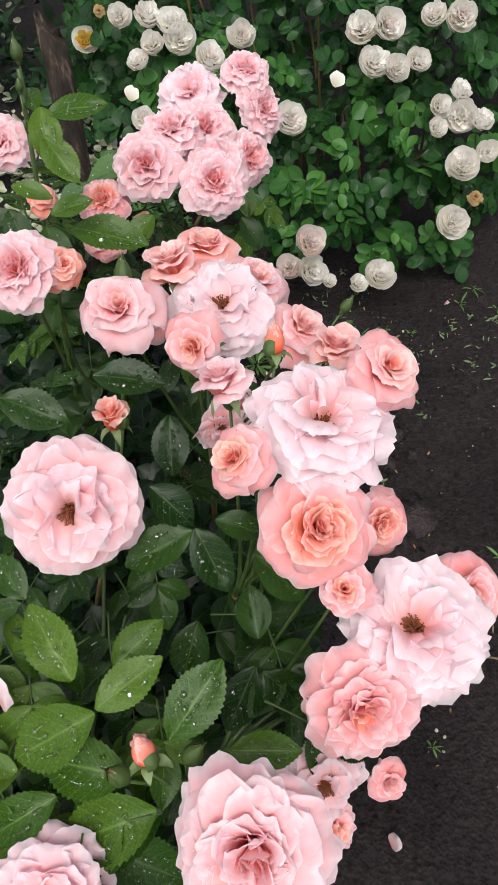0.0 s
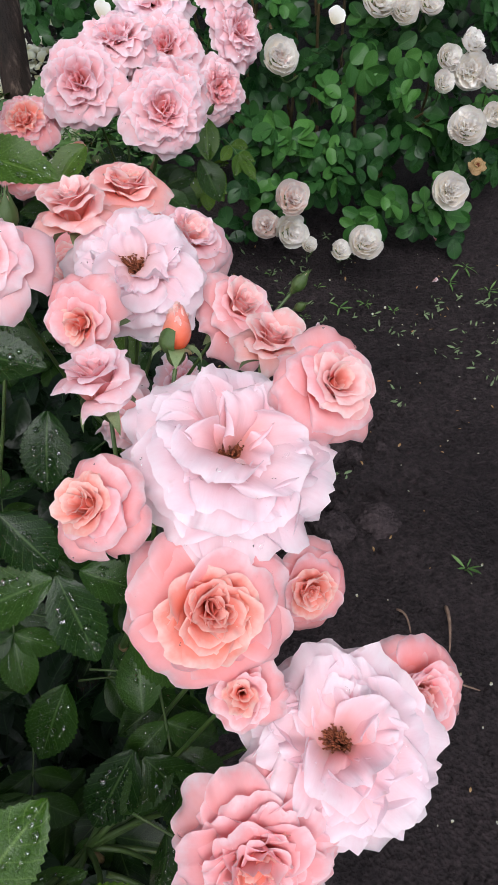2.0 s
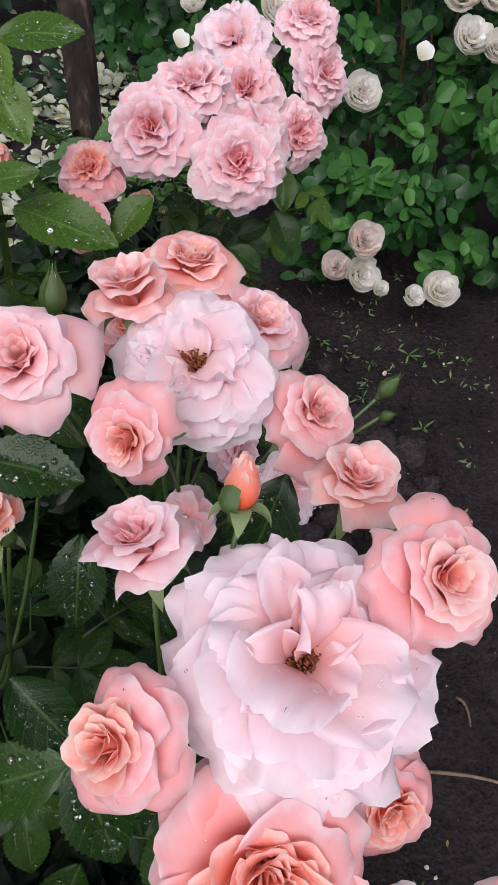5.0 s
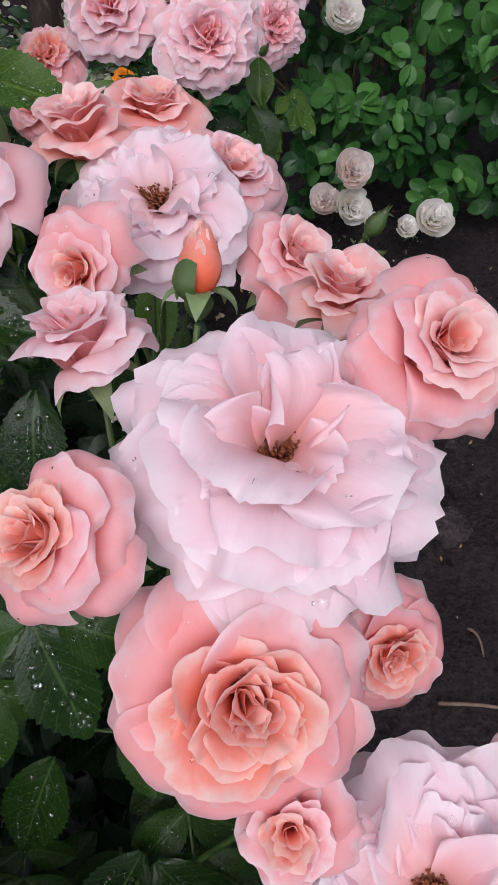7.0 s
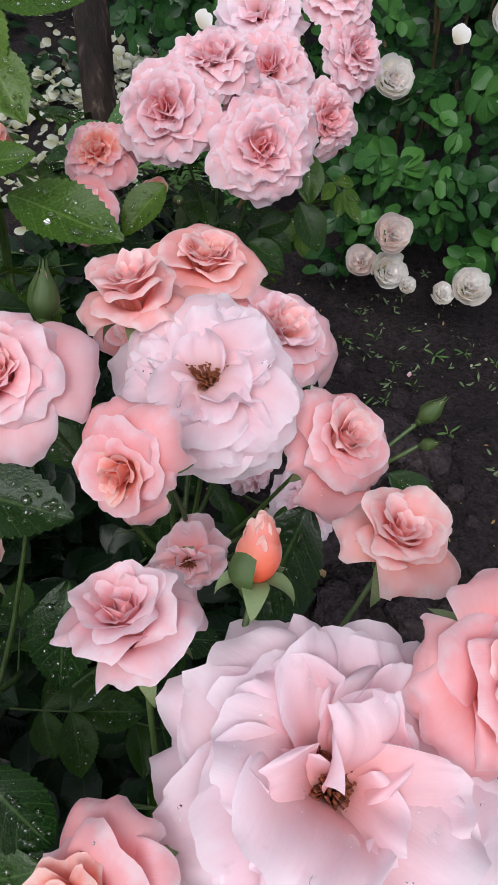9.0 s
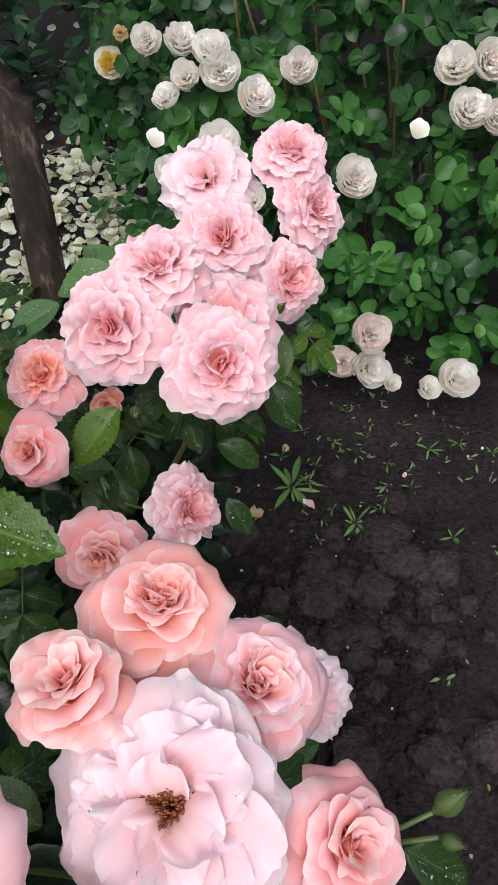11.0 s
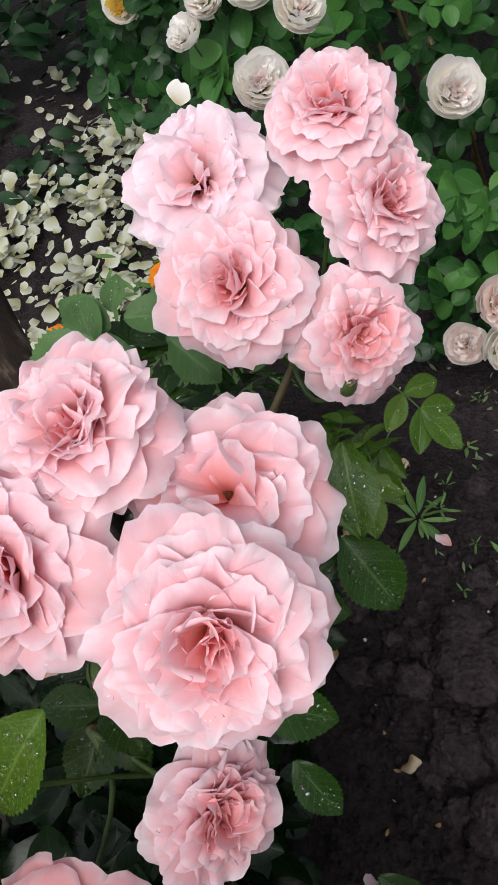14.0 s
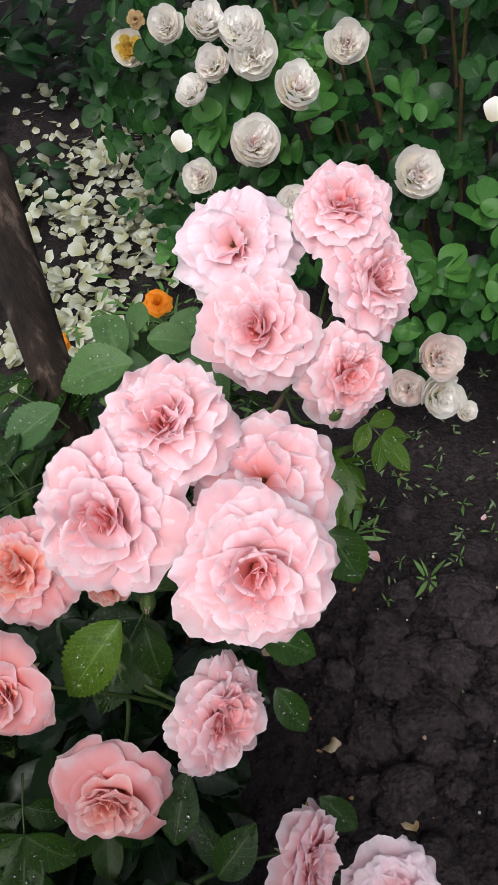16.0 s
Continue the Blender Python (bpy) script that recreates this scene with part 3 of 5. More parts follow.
DARK_SET, YOUNG_SET, MATT_SET = leaflet_set(LEAF, 0.60), leaflet_set(YOUNG, 0.56), leaflet_set(MATT, 0.66)
ROUND_SET = leaflet_set(ROUND_LEAF, 0.80, rows=21, columns=5, teeth=0.05, round_tip=True)
LEAF_DROPS = {}


def rachis_mesh():
    return mesh_of("leaf", *tube(bent((0, 0, 0), (1.05, 0, -0.05), (0, 0, 0.06)), [0.022, 0.02, 0.018, 0.017, 0.016, 0.015, 0.012], 5), GREEN_STEM)


RACHIS = rachis_mesh()


def rain_on(mesh, parent, m):
    """Drops of water on a petal or leaf; daylight passes through them."""
    ob = child("rain_film", mesh, parent, m)
    ob.visible_shadow = False
    return tagged(ob, kind="stuff")


def wet_leaflet(name, mesh, parent, m, drops, label=""):
    ob = child(name, mesh, parent, m, label)
    if drops:
        key = mesh.as_pointer()
        if key not in LEAF_DROPS:
            LEAF_DROPS[key] = drop_mesh_on(mesh, 60, 5 + len(LEAF_DROPS), 0.013, 0.052)
        if name == "leaf":
            rain_on(LEAF_DROPS[key], ob, Matrix.Identity(4))
        else:
            rain_on(LEAF_DROPS[key], parent, m)
    return ob


def compound_leaf(bush, m, size, meshes, rnd, drops=False, pairs=2):
    """A rose leaf: a stalk with a leaflet at its end and pairs of leaflets along it. m is in the bush's space."""
    stalk = child("leaf", RACHIS, bush, m @ Matrix.Scale(size, 4))
    wet_leaflet("leaflet", rnd.choice(meshes), stalk, pose(1.0, 0, -0.05, rnd.uniform(-12, 12), rnd.uniform(0, 14), rnd.uniform(-8, 8)), drops)
    for k in range(pairs):
        x = 0.9 - 0.42 * k
        for side in (-1, 1):
            turn = pose(x, 0, 0.03, side * rnd.uniform(4, 22), rnd.uniform(-4, 16), side * rnd.uniform(48, 74))
            wet_leaflet("leaflet", rnd.choice(meshes), stalk, turn @ Matrix.Scale(rnd.uniform(0.82, 0.98) - 0.1 * k, 4), drops)
    return stalk


def leaf_at(bush, start, end, meshes=None, up=(0.05, -0.35, 1.0), drops=True):
    """One large leaflet that grows from start to end."""
    meshes = meshes or DARK_SET
    length = (Vector(end) - Vector(start)).length
    pick = meshes[int(abs(start[0] + start[1] * 3) * 1000) % 4]
    return wet_leaflet("leaf", pick, bush, Matrix.Translation(-bush.location) @ along(start, end, up, length), drops)


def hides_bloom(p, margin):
    """Whether a leaf at p would stand in front of a bloom along the camera's general view direction."""
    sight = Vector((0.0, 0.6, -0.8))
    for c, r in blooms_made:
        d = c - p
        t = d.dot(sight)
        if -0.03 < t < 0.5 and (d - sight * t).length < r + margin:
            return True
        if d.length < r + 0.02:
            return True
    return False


def joined_leaves(name, poses, meshes, mat, parent, label=""):
    """Many small leaves in one mesh, for the depth of a bush."""
    packs = []
    for me in meshes:
        v = np.empty(len(me.vertices) * 3)
        me.vertices.foreach_get("co", v)
        uv = np.empty(len(me.loops) * 2)
        me.uv_layers[0].data.foreach_get("uv", uv)
        index = np.empty(len(me.loops), dtype=np.int64)
        me.loops.foreach_get("vertex_index", index)
        packs.append((v.reshape(-1, 3), uv, index))
    verts, index, uvs, start = [], [], [], 0
    for k, m in enumerate(poses):
        v, uv, idx = packs[k % len(packs)]
        a = np.array(m)
        verts.append(v @ a[:3, :3].T + a[:3, 3])
        index.append(idx + start)
        uvs.append(uv)
        start += len(v)
    me = bpy.data.meshes.new(name)
    faces = np.concatenate(index).reshape(-1, 4)
    me.from_pydata(np.concatenate(verts), [], faces)
    me.uv_layers.new(name="UVMap").data.foreach_set("uv", np.concatenate(uvs).astype(np.float32))
    me.polygons.foreach_set("use_smooth", np.ones(len(me.polygons), dtype=bool))
    me.materials.append(mat)
    return tagged(child(name, me, parent, Matrix.Translation(-parent.location), label), kind="stuff")


COARSE = [leaflet_mesh(w, 8.0 + w, rows=8, columns=3, mat=SHADED_LEAF_MASS, droop=0.15) for w in (0.56, 0.62)]
COARSE_ROUND = [leaflet_mesh(w, 9.0 + w, rows=6, columns=3, teeth=0.0, mat=SHADED_ROUND_MASS, round_tip=True, droop=0.1) for w in (0.74, 0.82)]
COARSE_HEDGE = [leaflet_mesh(0.5, 4.0, rows=6, columns=3, teeth=0.0, mat=HEDGE)]


def leaf_pose(rnd, p, size, lean=0.5, out=None):
    n = Vector((rnd.uniform(-lean, lean), rnd.uniform(-lean, lean) - 0.25, 1))
    w = rnd.uniform(0, 6.283) if out is None else out + rnd.uniform(-0.9, 0.9)
    d = Vector((math.cos(w), math.sin(w), rnd.uniform(-0.5, 0.15)))
    return along(p, Vector(p) + d, n, size)

# ---- the ground ----
def ground_height(x, y):
    p = Vector((x, y, 0))
    near = math.exp(-((x - 0.15) / 1.6) ** 4 - ((y - 1.3) / 2.2) ** 4)
    h = 0.022 * noise.noise(p * 3.1) + near * (0.012 * noise.noise(p * 9.0) + 0.006 * noise.noise(p * 26.0))
    # cloddy patch beside the bushes
    clod = math.exp(-((x - 0.15) / 0.35) ** 2 - ((y - 0.85) / 0.32) ** 2)
    return h - 0.005 + clod * 0.02 * abs(noise.noise(p * 14.0 + Vector((3, 1, 0))))


def spaced(centre, count):
    """Coordinates that lie close near the centre and far apart towards the horizon."""
    k = np.linspace(-1, 1, count)
    s = 1.1 * k + np.sign(k) * 60 * np.abs(k) ** 7
    return centre + s


xs, ys = spaced(0.1, 150), spaced(1.2, 190)
ys = 1.2 + (ys - 1.2) * 1.25
verts = [(x, y, ground_height(x, y)) for y in ys for x in xs]
tagged(new("ground", mesh_of("ground", verts, grid_faces(len(ys), len(xs)), SOIL)), "wet black crumbly garden soil with small clods", "soil", kind="structure")


def clod_mesh(seed):
    bm = bmesh.new()
    bmesh.ops.create_icosphere(bm, subdivisions=3, radius=1)
    for v in bm.verts:
        p = v.co + Vector((seed * 3.3, seed, 0))
        v.co *= 1 + 0.4 * noise.noise(p * 1.3) + 0.3 * noise.noise(p * 2.9) + 0.16 * noise.noise(p * 6.0)
        v.co.z *= 0.55
    me = bpy.data.meshes.new("soil_clod")
    bm.to_mesh(me)
    bm.free()
    me.polygons.foreach_set("use_smooth", np.ones(len(me.polygons), dtype=bool))
    me.materials.append(CLOD)
    return me


CLODS = [clod_mesh(k) for k in range(4)]
rnd = random.Random(5)
for k in range(110):
    x, y = rnd.gauss(0.15, 0.08), rnd.gauss(1.03, 0.10)
    r = rnd.choice((0.007, 0.009, 0.011, 0.014, 0.018, 0.023, 0.030, 0.040))
    ob = new("soil_clod", CLODS[k % 4])
    ob.matrix_basis = pose(x, y, ground_height(x, y) + r * 0.05, rnd.uniform(-20, 20), rnd.uniform(-20, 20), rnd.uniform(0, 360)) @ Matrix.Scale(r, 4)
    tagged(ob, "rounded clod of wet black soil on the bed", "soil clod", "clods on the bed")

bm = bmesh.new()
bmesh.ops.create_icosphere(bm, subdivisions=1, radius=1)
ball = np.array([v.co[:] for v in bm.verts])
ball_faces = np.array([[v.index for v in f.verts] for f in bm.faces])
bm.free()
verts, faces = [], []
for k in range(6600):
    x, y = rnd.uniform(-0.15, 0.85), rnd.uniform(0.25, 1.75)
    r = 0.0012 + 0.005 * rnd.random() ** 4
    if k > 5200:
        x, y, r = rnd.gauss(0.16, 0.10), rnd.gauss(1.02, 0.12), 0.003 + 0.009 * rnd.random() ** 2
    turn = np.array(Euler((rnd.uniform(0, 6), rnd.uniform(0, 6), 0)).to_matrix()) * np.array((r, r * rnd.uniform(0.6, 1), r * rnd.uniform(0.5, 0.9)))
    jag = 1 + 0.3 * np.sin(ball[:, :1] * 5 + k) * np.cos(ball[:, 1:2] * 4 + k)
    verts.append((ball * jag) @ turn.T + np.array((x, y, ground_height(x, y) + r * 0.3)))
    faces.append(ball_faces + 12 * k)
crumbs = new("soil_crumbs", mesh_of("soil_crumbs", np.concatenate(verts), np.concatenate(faces).tolist(), SOIL, smooth=False))
tagged(crumbs, "loose crumbs of black soil over the bed", "soil crumbs", kind="stuff")

# ---- the wooden post ----
post = thing("garden_post", "weathered dark wooden stake with a split top standing in soil", "wooden post", at=(-0.178, 0.900, 0))
verts, faces = [], []
ROWS, SIDES = 24, 18
for i in range(ROWS):
    z = 0.785 * i / (ROWS - 1) - 0.03
    for k in range(SIDES):
        w = 2 * math.pi * k / SIDES
        r = 0.0195 * (1 + 0.10 * noise.noise(Vector((math.cos(w) * 1.6, math.sin(w) * 1.6, z * 3))) + 0.07 * math.sin(3 * w + 1))
        r *= 1 + 0.05 * noise.noise(Vector((math.cos(w) * 6, math.sin(w) * 6, z * 1.2)))
        top = z
        if i == ROWS - 1:
            top = z + 0.012 * noise.noise(Vector((math.cos(w) * 2.5, math.sin(w) * 2.5, 7))) - 0.02 * math.cos(w)
        verts.append((r * math.cos(w) - 0.103 * z, r * math.sin(w) + 0.372 * z, top))
for i in range(ROWS - 1):
    for k in range(SIDES):
        n = (k + 1) % SIDES
        faces.append((i * SIDES + k, i * SIDES + n, (i + 1) * SIDES + n, (i + 1) * SIDES + k))
verts.append((-0.103 * 0.75, 0.372 * 0.75, 0.748))
faces += [((ROWS - 1) * SIDES + k, (ROWS - 1) * SIDES + (k + 1) % SIDES, len(verts) - 1) for k in range(SIDES)]
child("stake", mesh_of("stake", verts, faces, WOOD), post, Matrix.Identity(4))

# ---- the near bush: coral and pale pink roses ----
ROOT = Vector((-0.10, 0.42, 0))
near = thing("rose_bush", "wet rose bush full of coral and pale pink double blooms", "rose bush", "rose bushes", at=ROOT)


def rose(bush, kind, centre, radius, a, b, mats, label, node_at, wet=0.4, fine=True):
    head = bloom(bush, kind, centre, radius, a, b, mats, label, fine, wet, stem_to=node_at)
    head.matrix_basis = Matrix.Translation(-bush.location) @ head.matrix_basis
    return head


JOINT_A, JOINT_B, JOINT_C, JOINT_D = (0.03, 0.36, 0.62), (0.02, 0.25, 0.55), (0.0, 0.54, 0.60), (-0.10, 0.42, 0.56)
FULLS, SPIRAL = (ROSE, ROSE, PINK), (PINK, CORAL, CORAL)
rose(near, "open", (0.090, 0.382, 0.822), 0.0500, 0.03, 0.55, (BLANCH, PALE), "large fully opened pale pink bloom, wet", JOINT_A, 0.9)
rose(near, "rosette", (0.086, 0.318, 0.789), 0.0413, 0.0, -0.12, SPIRAL, "open coral bloom with a swirled centre", JOINT_A)
rose(near, "goblet", (0.105, 0.295, 0.757), 0.0212, -0.05, 0.25, (PINK, CORAL), "half-open small coral bloom", JOINT_B)
rose(near, "rosette", (0.138, 0.358, 0.740), 0.0255, 0.30, -0.05, SPIRAL, "small coral bloom with reflexed petals", JOINT_B)
rose(near, "open", (0.156, 0.284, 0.722), 0.0500, -0.05, 0.3, (BLANCH, PALE), "large pale pink bloom with a browned centre", JOINT_B, 0.4)
rose(near, "rosette", (0.200, 0.314, 0.719), 0.0319, 0.30, 0.18, (PINK, PEACH), "pink bloom behind a larger one", JOINT_B)
rose(near, "full", (0.118, 0.235, 0.709), 0.0403, 0.0, -0.10, (PINK, PINK, CORAL), "ruffled coral-pink double bloom", JOINT_B)
rose(near, "spent", (0.099, 0.211, 0.623), 0.0340, 0.15, -0.25, (PALE,), "fading pale bloom with loose petals", JOINT_B)
rose(near, "rosette", (0.152, 0.221, 0.590), 0.0175, 0.30, -0.1, (PINK, PEACH), "small coral bloom low on the bush", JOINT_B)
rose(near, "full", (0.103, 0.190, 0.578), 0.0260, 0.1, -0.1, (PINK, CORAL), "pink bloom under a fading one", (0.03, 0.24, 0.50))
rose(near, "full", (0.047, 0.147, 0.748), 0.0465, -0.15, 0.10, FULLS, "large ruffled pink bloom", JOINT_B, 0.4)
rose(near, "open", (-0.071, 0.133, 0.677), 0.0385, 0.0, 0.1, (PALE,), "pale pink open bloom", JOINT_D)
rose(near, "blown", (-0.080, 0.352, 0.763), 0.0480, 0.0, 0.0, (ROSE, PALE), "pale pink bloom with a brown centre", (-0.08, 0.46, 0.58), 0.3)
rose(near, "half", (-0.071, 0.458, 0.737), 0.0200, -0.1, 1.15, (CORAL,), "small upright peach bloom just opening", JOINT_D)
rose(near, "goblet", (0.023, 0.418, 0.825), 0.0242, -0.35, 1.3, (ROSE, PINK), "half-open pink bloom seen from its side", JOINT_A)
rose(near, "cup", (0.035, 0.343, 0.833), 0.0261, -0.50, 0.25, SPIRAL, "half-open coral bloom with a spiral centre", JOINT_A)
rose(near, "cup", (0.136, 0.414, 0.839), 0.0320, 0.42, 0.22, (PINK, PEACH, CORAL), "open coral-pink bloom with curled petals", JOINT_A)
rose(near, "goblet", (0.108, 0.478, 0.799), 0.0258, 0.10, 0.85, (PEACH, PEACH), "peach bloom with an open cup", JOINT_A)
rose(near, "blown", (0.017, 0.560, 0.768), 0.0470, 0.0, 0.25, (BLANCH,), "pale, nearly white open bloom with brown stamens", JOINT_C, 0.5)
rose(near, "rosette", (-0.004, 0.644, 0.770), 0.0370, 0.05, 0.75, (PEACH, PEACH, CORAL), "peach double bloom", JOINT_C)
rose(near, "goblet", (-0.031, 0.598, 0.786), 0.0310, -0.25, 0.95, (PEACH, PEACH), "peach bloom beside another", JOINT_C)
rose(near, "rosette", (0.048, 0.618, 0.752), 0.0350, 0.45, 0.60, (ROSE, PEACH), "pink-peach bloom behind a pale one", JOINT_C)
rose(near, "cup", (0.086, 0.557, 0.747), 0.0345, 0.42, 0.42, (PINK, PEACH), "peach bloom with a rosette centre", JOINT_C)
rose(near, "cup", (-0.005, 0.494, 0.782), 0.0290, -0.35, -0.15, (PINK, CORAL), "coral bloom in a classic spiral", JOINT_C)
rose(near, "cup", (-0.065, 0.518, 0.802), 0.0385, -0.1, 0.25, (ROSE, PINK, PEACH), "pink bloom with a swirled peach centre", JOINT_C)
rose(near, "spent", (0.014, 0.522, 0.650), 0.0284, 0.3, -0.5, (ROSE,), "wilting pink bloom hanging under the leaves", JOINT_C)
rose(near, "full", (-0.145, 0.539, 0.824), 0.0360, 0.0, 0.1, FULLS, "pale pink ruffled bloom", (-0.15, 0.62, 0.60))
rose(near, "cup", (-0.112, 0.552, 0.815), 0.0232, 0.5, 0.0, (CORAL,), "coral bloom seen from its side", (-0.13, 0.62, 0.60))

rose(near, "bud", (0.059, 0.441, 0.842), 0.0110, 0.05, 2.4, (CORAL,), "coral bud with opened green sepals", JOINT_A, 0.0)
rose(near, "bud", (-0.071, 0.584, 0.785), 0.0085, 0.0, 2.4, (CORAL,), "closed bud in green sepals", JOINT_D, 0.0)
rose(near, "bud", (0.127, 0.576, 0.757), 0.0055, 0.9, 1.2, (CORAL,), "small green bud", JOINT_C, 0.0)
rose(near, "bud", (0.129, 0.563, 0.746), 0.0038, 0.6, 0.2, (CORAL,), "small green bud", JOINT_C, 0.0)
rose(near, "bud", (-0.019, 0.203, 0.734), 0.0115, -0.5, 1.9, (CORAL,), "pink bud with long sepals", JOINT_B, 0.0)
rose(near, "bud", (0.013, 0.201, 0.730), 0.0072, 0.6, 0.9, (CORAL,), "green bud", JOINT_B, 0.0)
rose(near, "bud", (-0.033, 0.190, 0.722), 0.0072, -0.5, 0.8, (CORAL,), "green bud", JOINT_B, 0.0)
rose(near, "bud", (-0.060, 0.452, 0.738), 0.0051, 0.2, 0.7, (CORAL,), "green bud", JOINT_D, 0.0)


def cane(bush, a, b, sag, thick, mat=RED_STEM):
    points = bent(a, b, sag, 9)
    child("cane", mesh_of("cane", *tube(points, [thick * (1.15 - 0.06 * k) for k in range(9)], 8), mat), bush, Matrix.Translation(-bush.location))


for joint, sag in ((JOINT_A, (0.05, 0, 0)), (JOINT_B, (0.04, -0.05, 0)), (JOINT_C, (0.03, 0.04, 0)), (JOINT_D, (-0.04, 0, 0))):
    cane(near, ROOT + Vector((sag[0] * 0.3, sag[1] * 0.3, 0)), joint, sag, 0.0042)

# the wet front leaves
for a, b in (((-0.065, 0.240, 0.738), (-0.094, 0.275, 0.767)), ((-0.048, 0.223, 0.737), (-0.010, 0.248, 0.756)), ((-0.043, 0.255, 0.724), (-0.014, 0.278, 0.742)),
             ((-0.002, 0.206, 0.736), (0.028, 0.243, 0.765)), ((-0.049, 0.221, 0.735), (-0.102, 0.197, 0.717)), ((0.032, 0.211, 0.700), (0.079, 0.211, 0.700)),
             ((-0.012, 0.178, 0.690), (-0.075, 0.158, 0.676)), ((-0.030, 0.195, 0.700), (-0.088, 0.203, 0.704)), ((-0.075, 0.185, 0.690), (-0.120, 0.160, 0.680))):
    leaf_at(near, a, b, YOUNG_SET)
for a, b in (((-0.011, 0.182, 0.664), (-0.079, 0.161, 0.648)), ((-0.030, 0.380, 0.749), (0.003, 0.359, 0.731)), ((0.001, 0.355, 0.728), (-0.050, 0.335, 0.713)),
             ((0.003, 0.357, 0.729), (0.029, 0.321, 0.699)), ((0.019, 0.351, 0.750), (0.054, 0.345, 0.745)), ((-0.086, 0.484, 0.757), (-0.028, 0.483, 0.755)),
             ((-0.158, 0.462, 0.753), (-0.104, 0.449, 0.741)), ((0.047, 0.332, 0.734), (0.085, 0.309, 0.715)), ((-0.024, 0.460, 0.737), (-0.021, 0.421, 0.705))):
    leaf_at(near, a, b)
for a, b in (((0.048, 0.295, 0.627), (0.026, 0.253, 0.593)), ((0.054, 0.292, 0.624), (0.097, 0.265, 0.601)), ((0.050, 0.316, 0.631), (0.043, 0.351, 0.655)),
             ((0.002, 0.326, 0.640), (-0.011, 0.288, 0.607)), ((-0.120, 0.315, 0.697), (-0.149, 0.344, 0.713)), ((-0.046, 0.164, 0.650), (0.005, 0.146, 0.635)),
             ((0.077, 0.560, 0.673), (0.056, 0.498, 0.625)), ((0.115, 0.565, 0.712), (0.146, 0.555, 0.701)), ((-0.062, 0.565, 0.664), (-0.095, 0.580, 0.680))):
    leaf_at(near, a, b)
leaf_at(near, (-0.140, 0.694, 0.753), (-0.063, 0.675, 0.756), YOUNG_SET)
# the young shoot beside the post
shoot = thing("rose_shoot", "young upright rose shoot with green buds and wet leaves", "rose shoot", at=(-0.19, 0.72, 0))
for a, b in (((-0.161, 0.767, 0.834), (-0.103, 0.778, 0.842)), ((-0.166, 0.750, 0.820), (-0.130, 0.716, 0.792)), ((-0.178, 0.787, 0.825), (-0.193, 0.819, 0.843)),
             ((-0.169, 0.772, 0.838), (-0.155, 0.727, 0.805)), ((-0.189, 0.693, 0.800), (-0.150, 0.687, 0.795)), ((-0.184, 0.659, 0.797), (-0.165, 0.625, 0.775)),
             ((-0.151, 0.673, 0.783), (-0.112, 0.686, 0.793)), ((-0.150, 0.647, 0.787), (-0.129, 0.611, 0.762)), ((-0.189, 0.700, 0.760), (-0.235, 0.680, 0.760))):
    leaf_at(shoot, a, b, YOUNG_SET if b[2] > 0.79 else DARK_SET)
q = random.Random(8)
for k in range(14):
    p = Vector((q.uniform(-0.27, -0.16), q.uniform(0.60, 0.84), q.uniform(0.66, 0.75)))
    compound_leaf(shoot, Matrix.Translation(-shoot.location) @ leaf_pose(q, p, 1.0, 0.4), q.uniform(0.034, 0.046), q.choice((YOUNG_SET, DARK_SET)), q, k % 2 == 0)
cane(shoot, (-0.19, 0.72, 0), (-0.190, 0.800, 0.862), (-0.01, -0.02, 0), 0.0036, GREEN_STEM)
rose(shoot, "bud", (-0.193, 0.815, 0.875), 0.0072, -0.05, 0.9, (CORAL,), "tall green bud", (-0.190, 0.800, 0.84), 0.0)
rose(shoot, "bud", (-0.190, 0.790, 0.852), 0.0047, 0.1, 0.8, (CORAL,), "small green bud", (-0.190, 0.780, 0.82), 0.0)
rose(shoot, "full", (-0.235, 0.815, 0.780), 0.0350, 0.1, 0.0, FULLS, "pink ruffled bloom", (-0.19, 0.74, 0.6), 0.1)
rose(shoot, "cup", (-0.185, 0.765, 0.745), 0.0197, 0.2, 0.3, (CORAL,), "small coral bloom", (-0.19, 0.74, 0.6), 0.0)

# ---- the far bush: ruffled soft pink roses ----
ROOT2 = Vector((-0.09, 0.98, 0))
far = thing("rose_bush", "rose bush with tall clusters of ruffled soft pink blooms", "rose bush", "rose bushes", at=ROOT2)
KNOT_A, KNOT_B, KNOT_C, KNOT_D = (-0.05, 0.92, 0.55), (-0.02, 1.10, 0.56), (-0.07, 0.84, 0.45), (-0.118, 0.859, 0.556)
rose(far, "full", (-0.007, 0.863, 0.708), 0.0456, 0.05, -0.03, FULLS, "large ruffled soft pink bloom", KNOT_A, 0.4)
rose(far, "open", (-0.009, 0.928, 0.695), 0.0426, 0.10, 0.45, (ROSE, ROSE), "open pink bloom with rain on it", KNOT_A, 0.6)
rose(far, "full", (-0.093, 0.885, 0.716), 0.0466, -0.20, -0.05, FULLS, "ruffled pink bloom leaning outwards", KNOT_A, 0.5)
rose(far, "full", (-0.062, 0.938, 0.736), 0.0413, 0.0, 0.45, FULLS, "ruffled pink bloom facing the sky", KNOT_A, 0.3)
rose(far, "open", (-0.055, 1.146, 0.684), 0.0489, -0.05, 0.25, (BLANCH, PALE), "pale pink open bloom", KNOT_B, 0.3)
rose(far, "full", (-0.031, 1.072, 0.668), 0.0472, 0.0, 0.05, FULLS, "densely ruffled soft pink bloom", KNOT_B, 0.3)
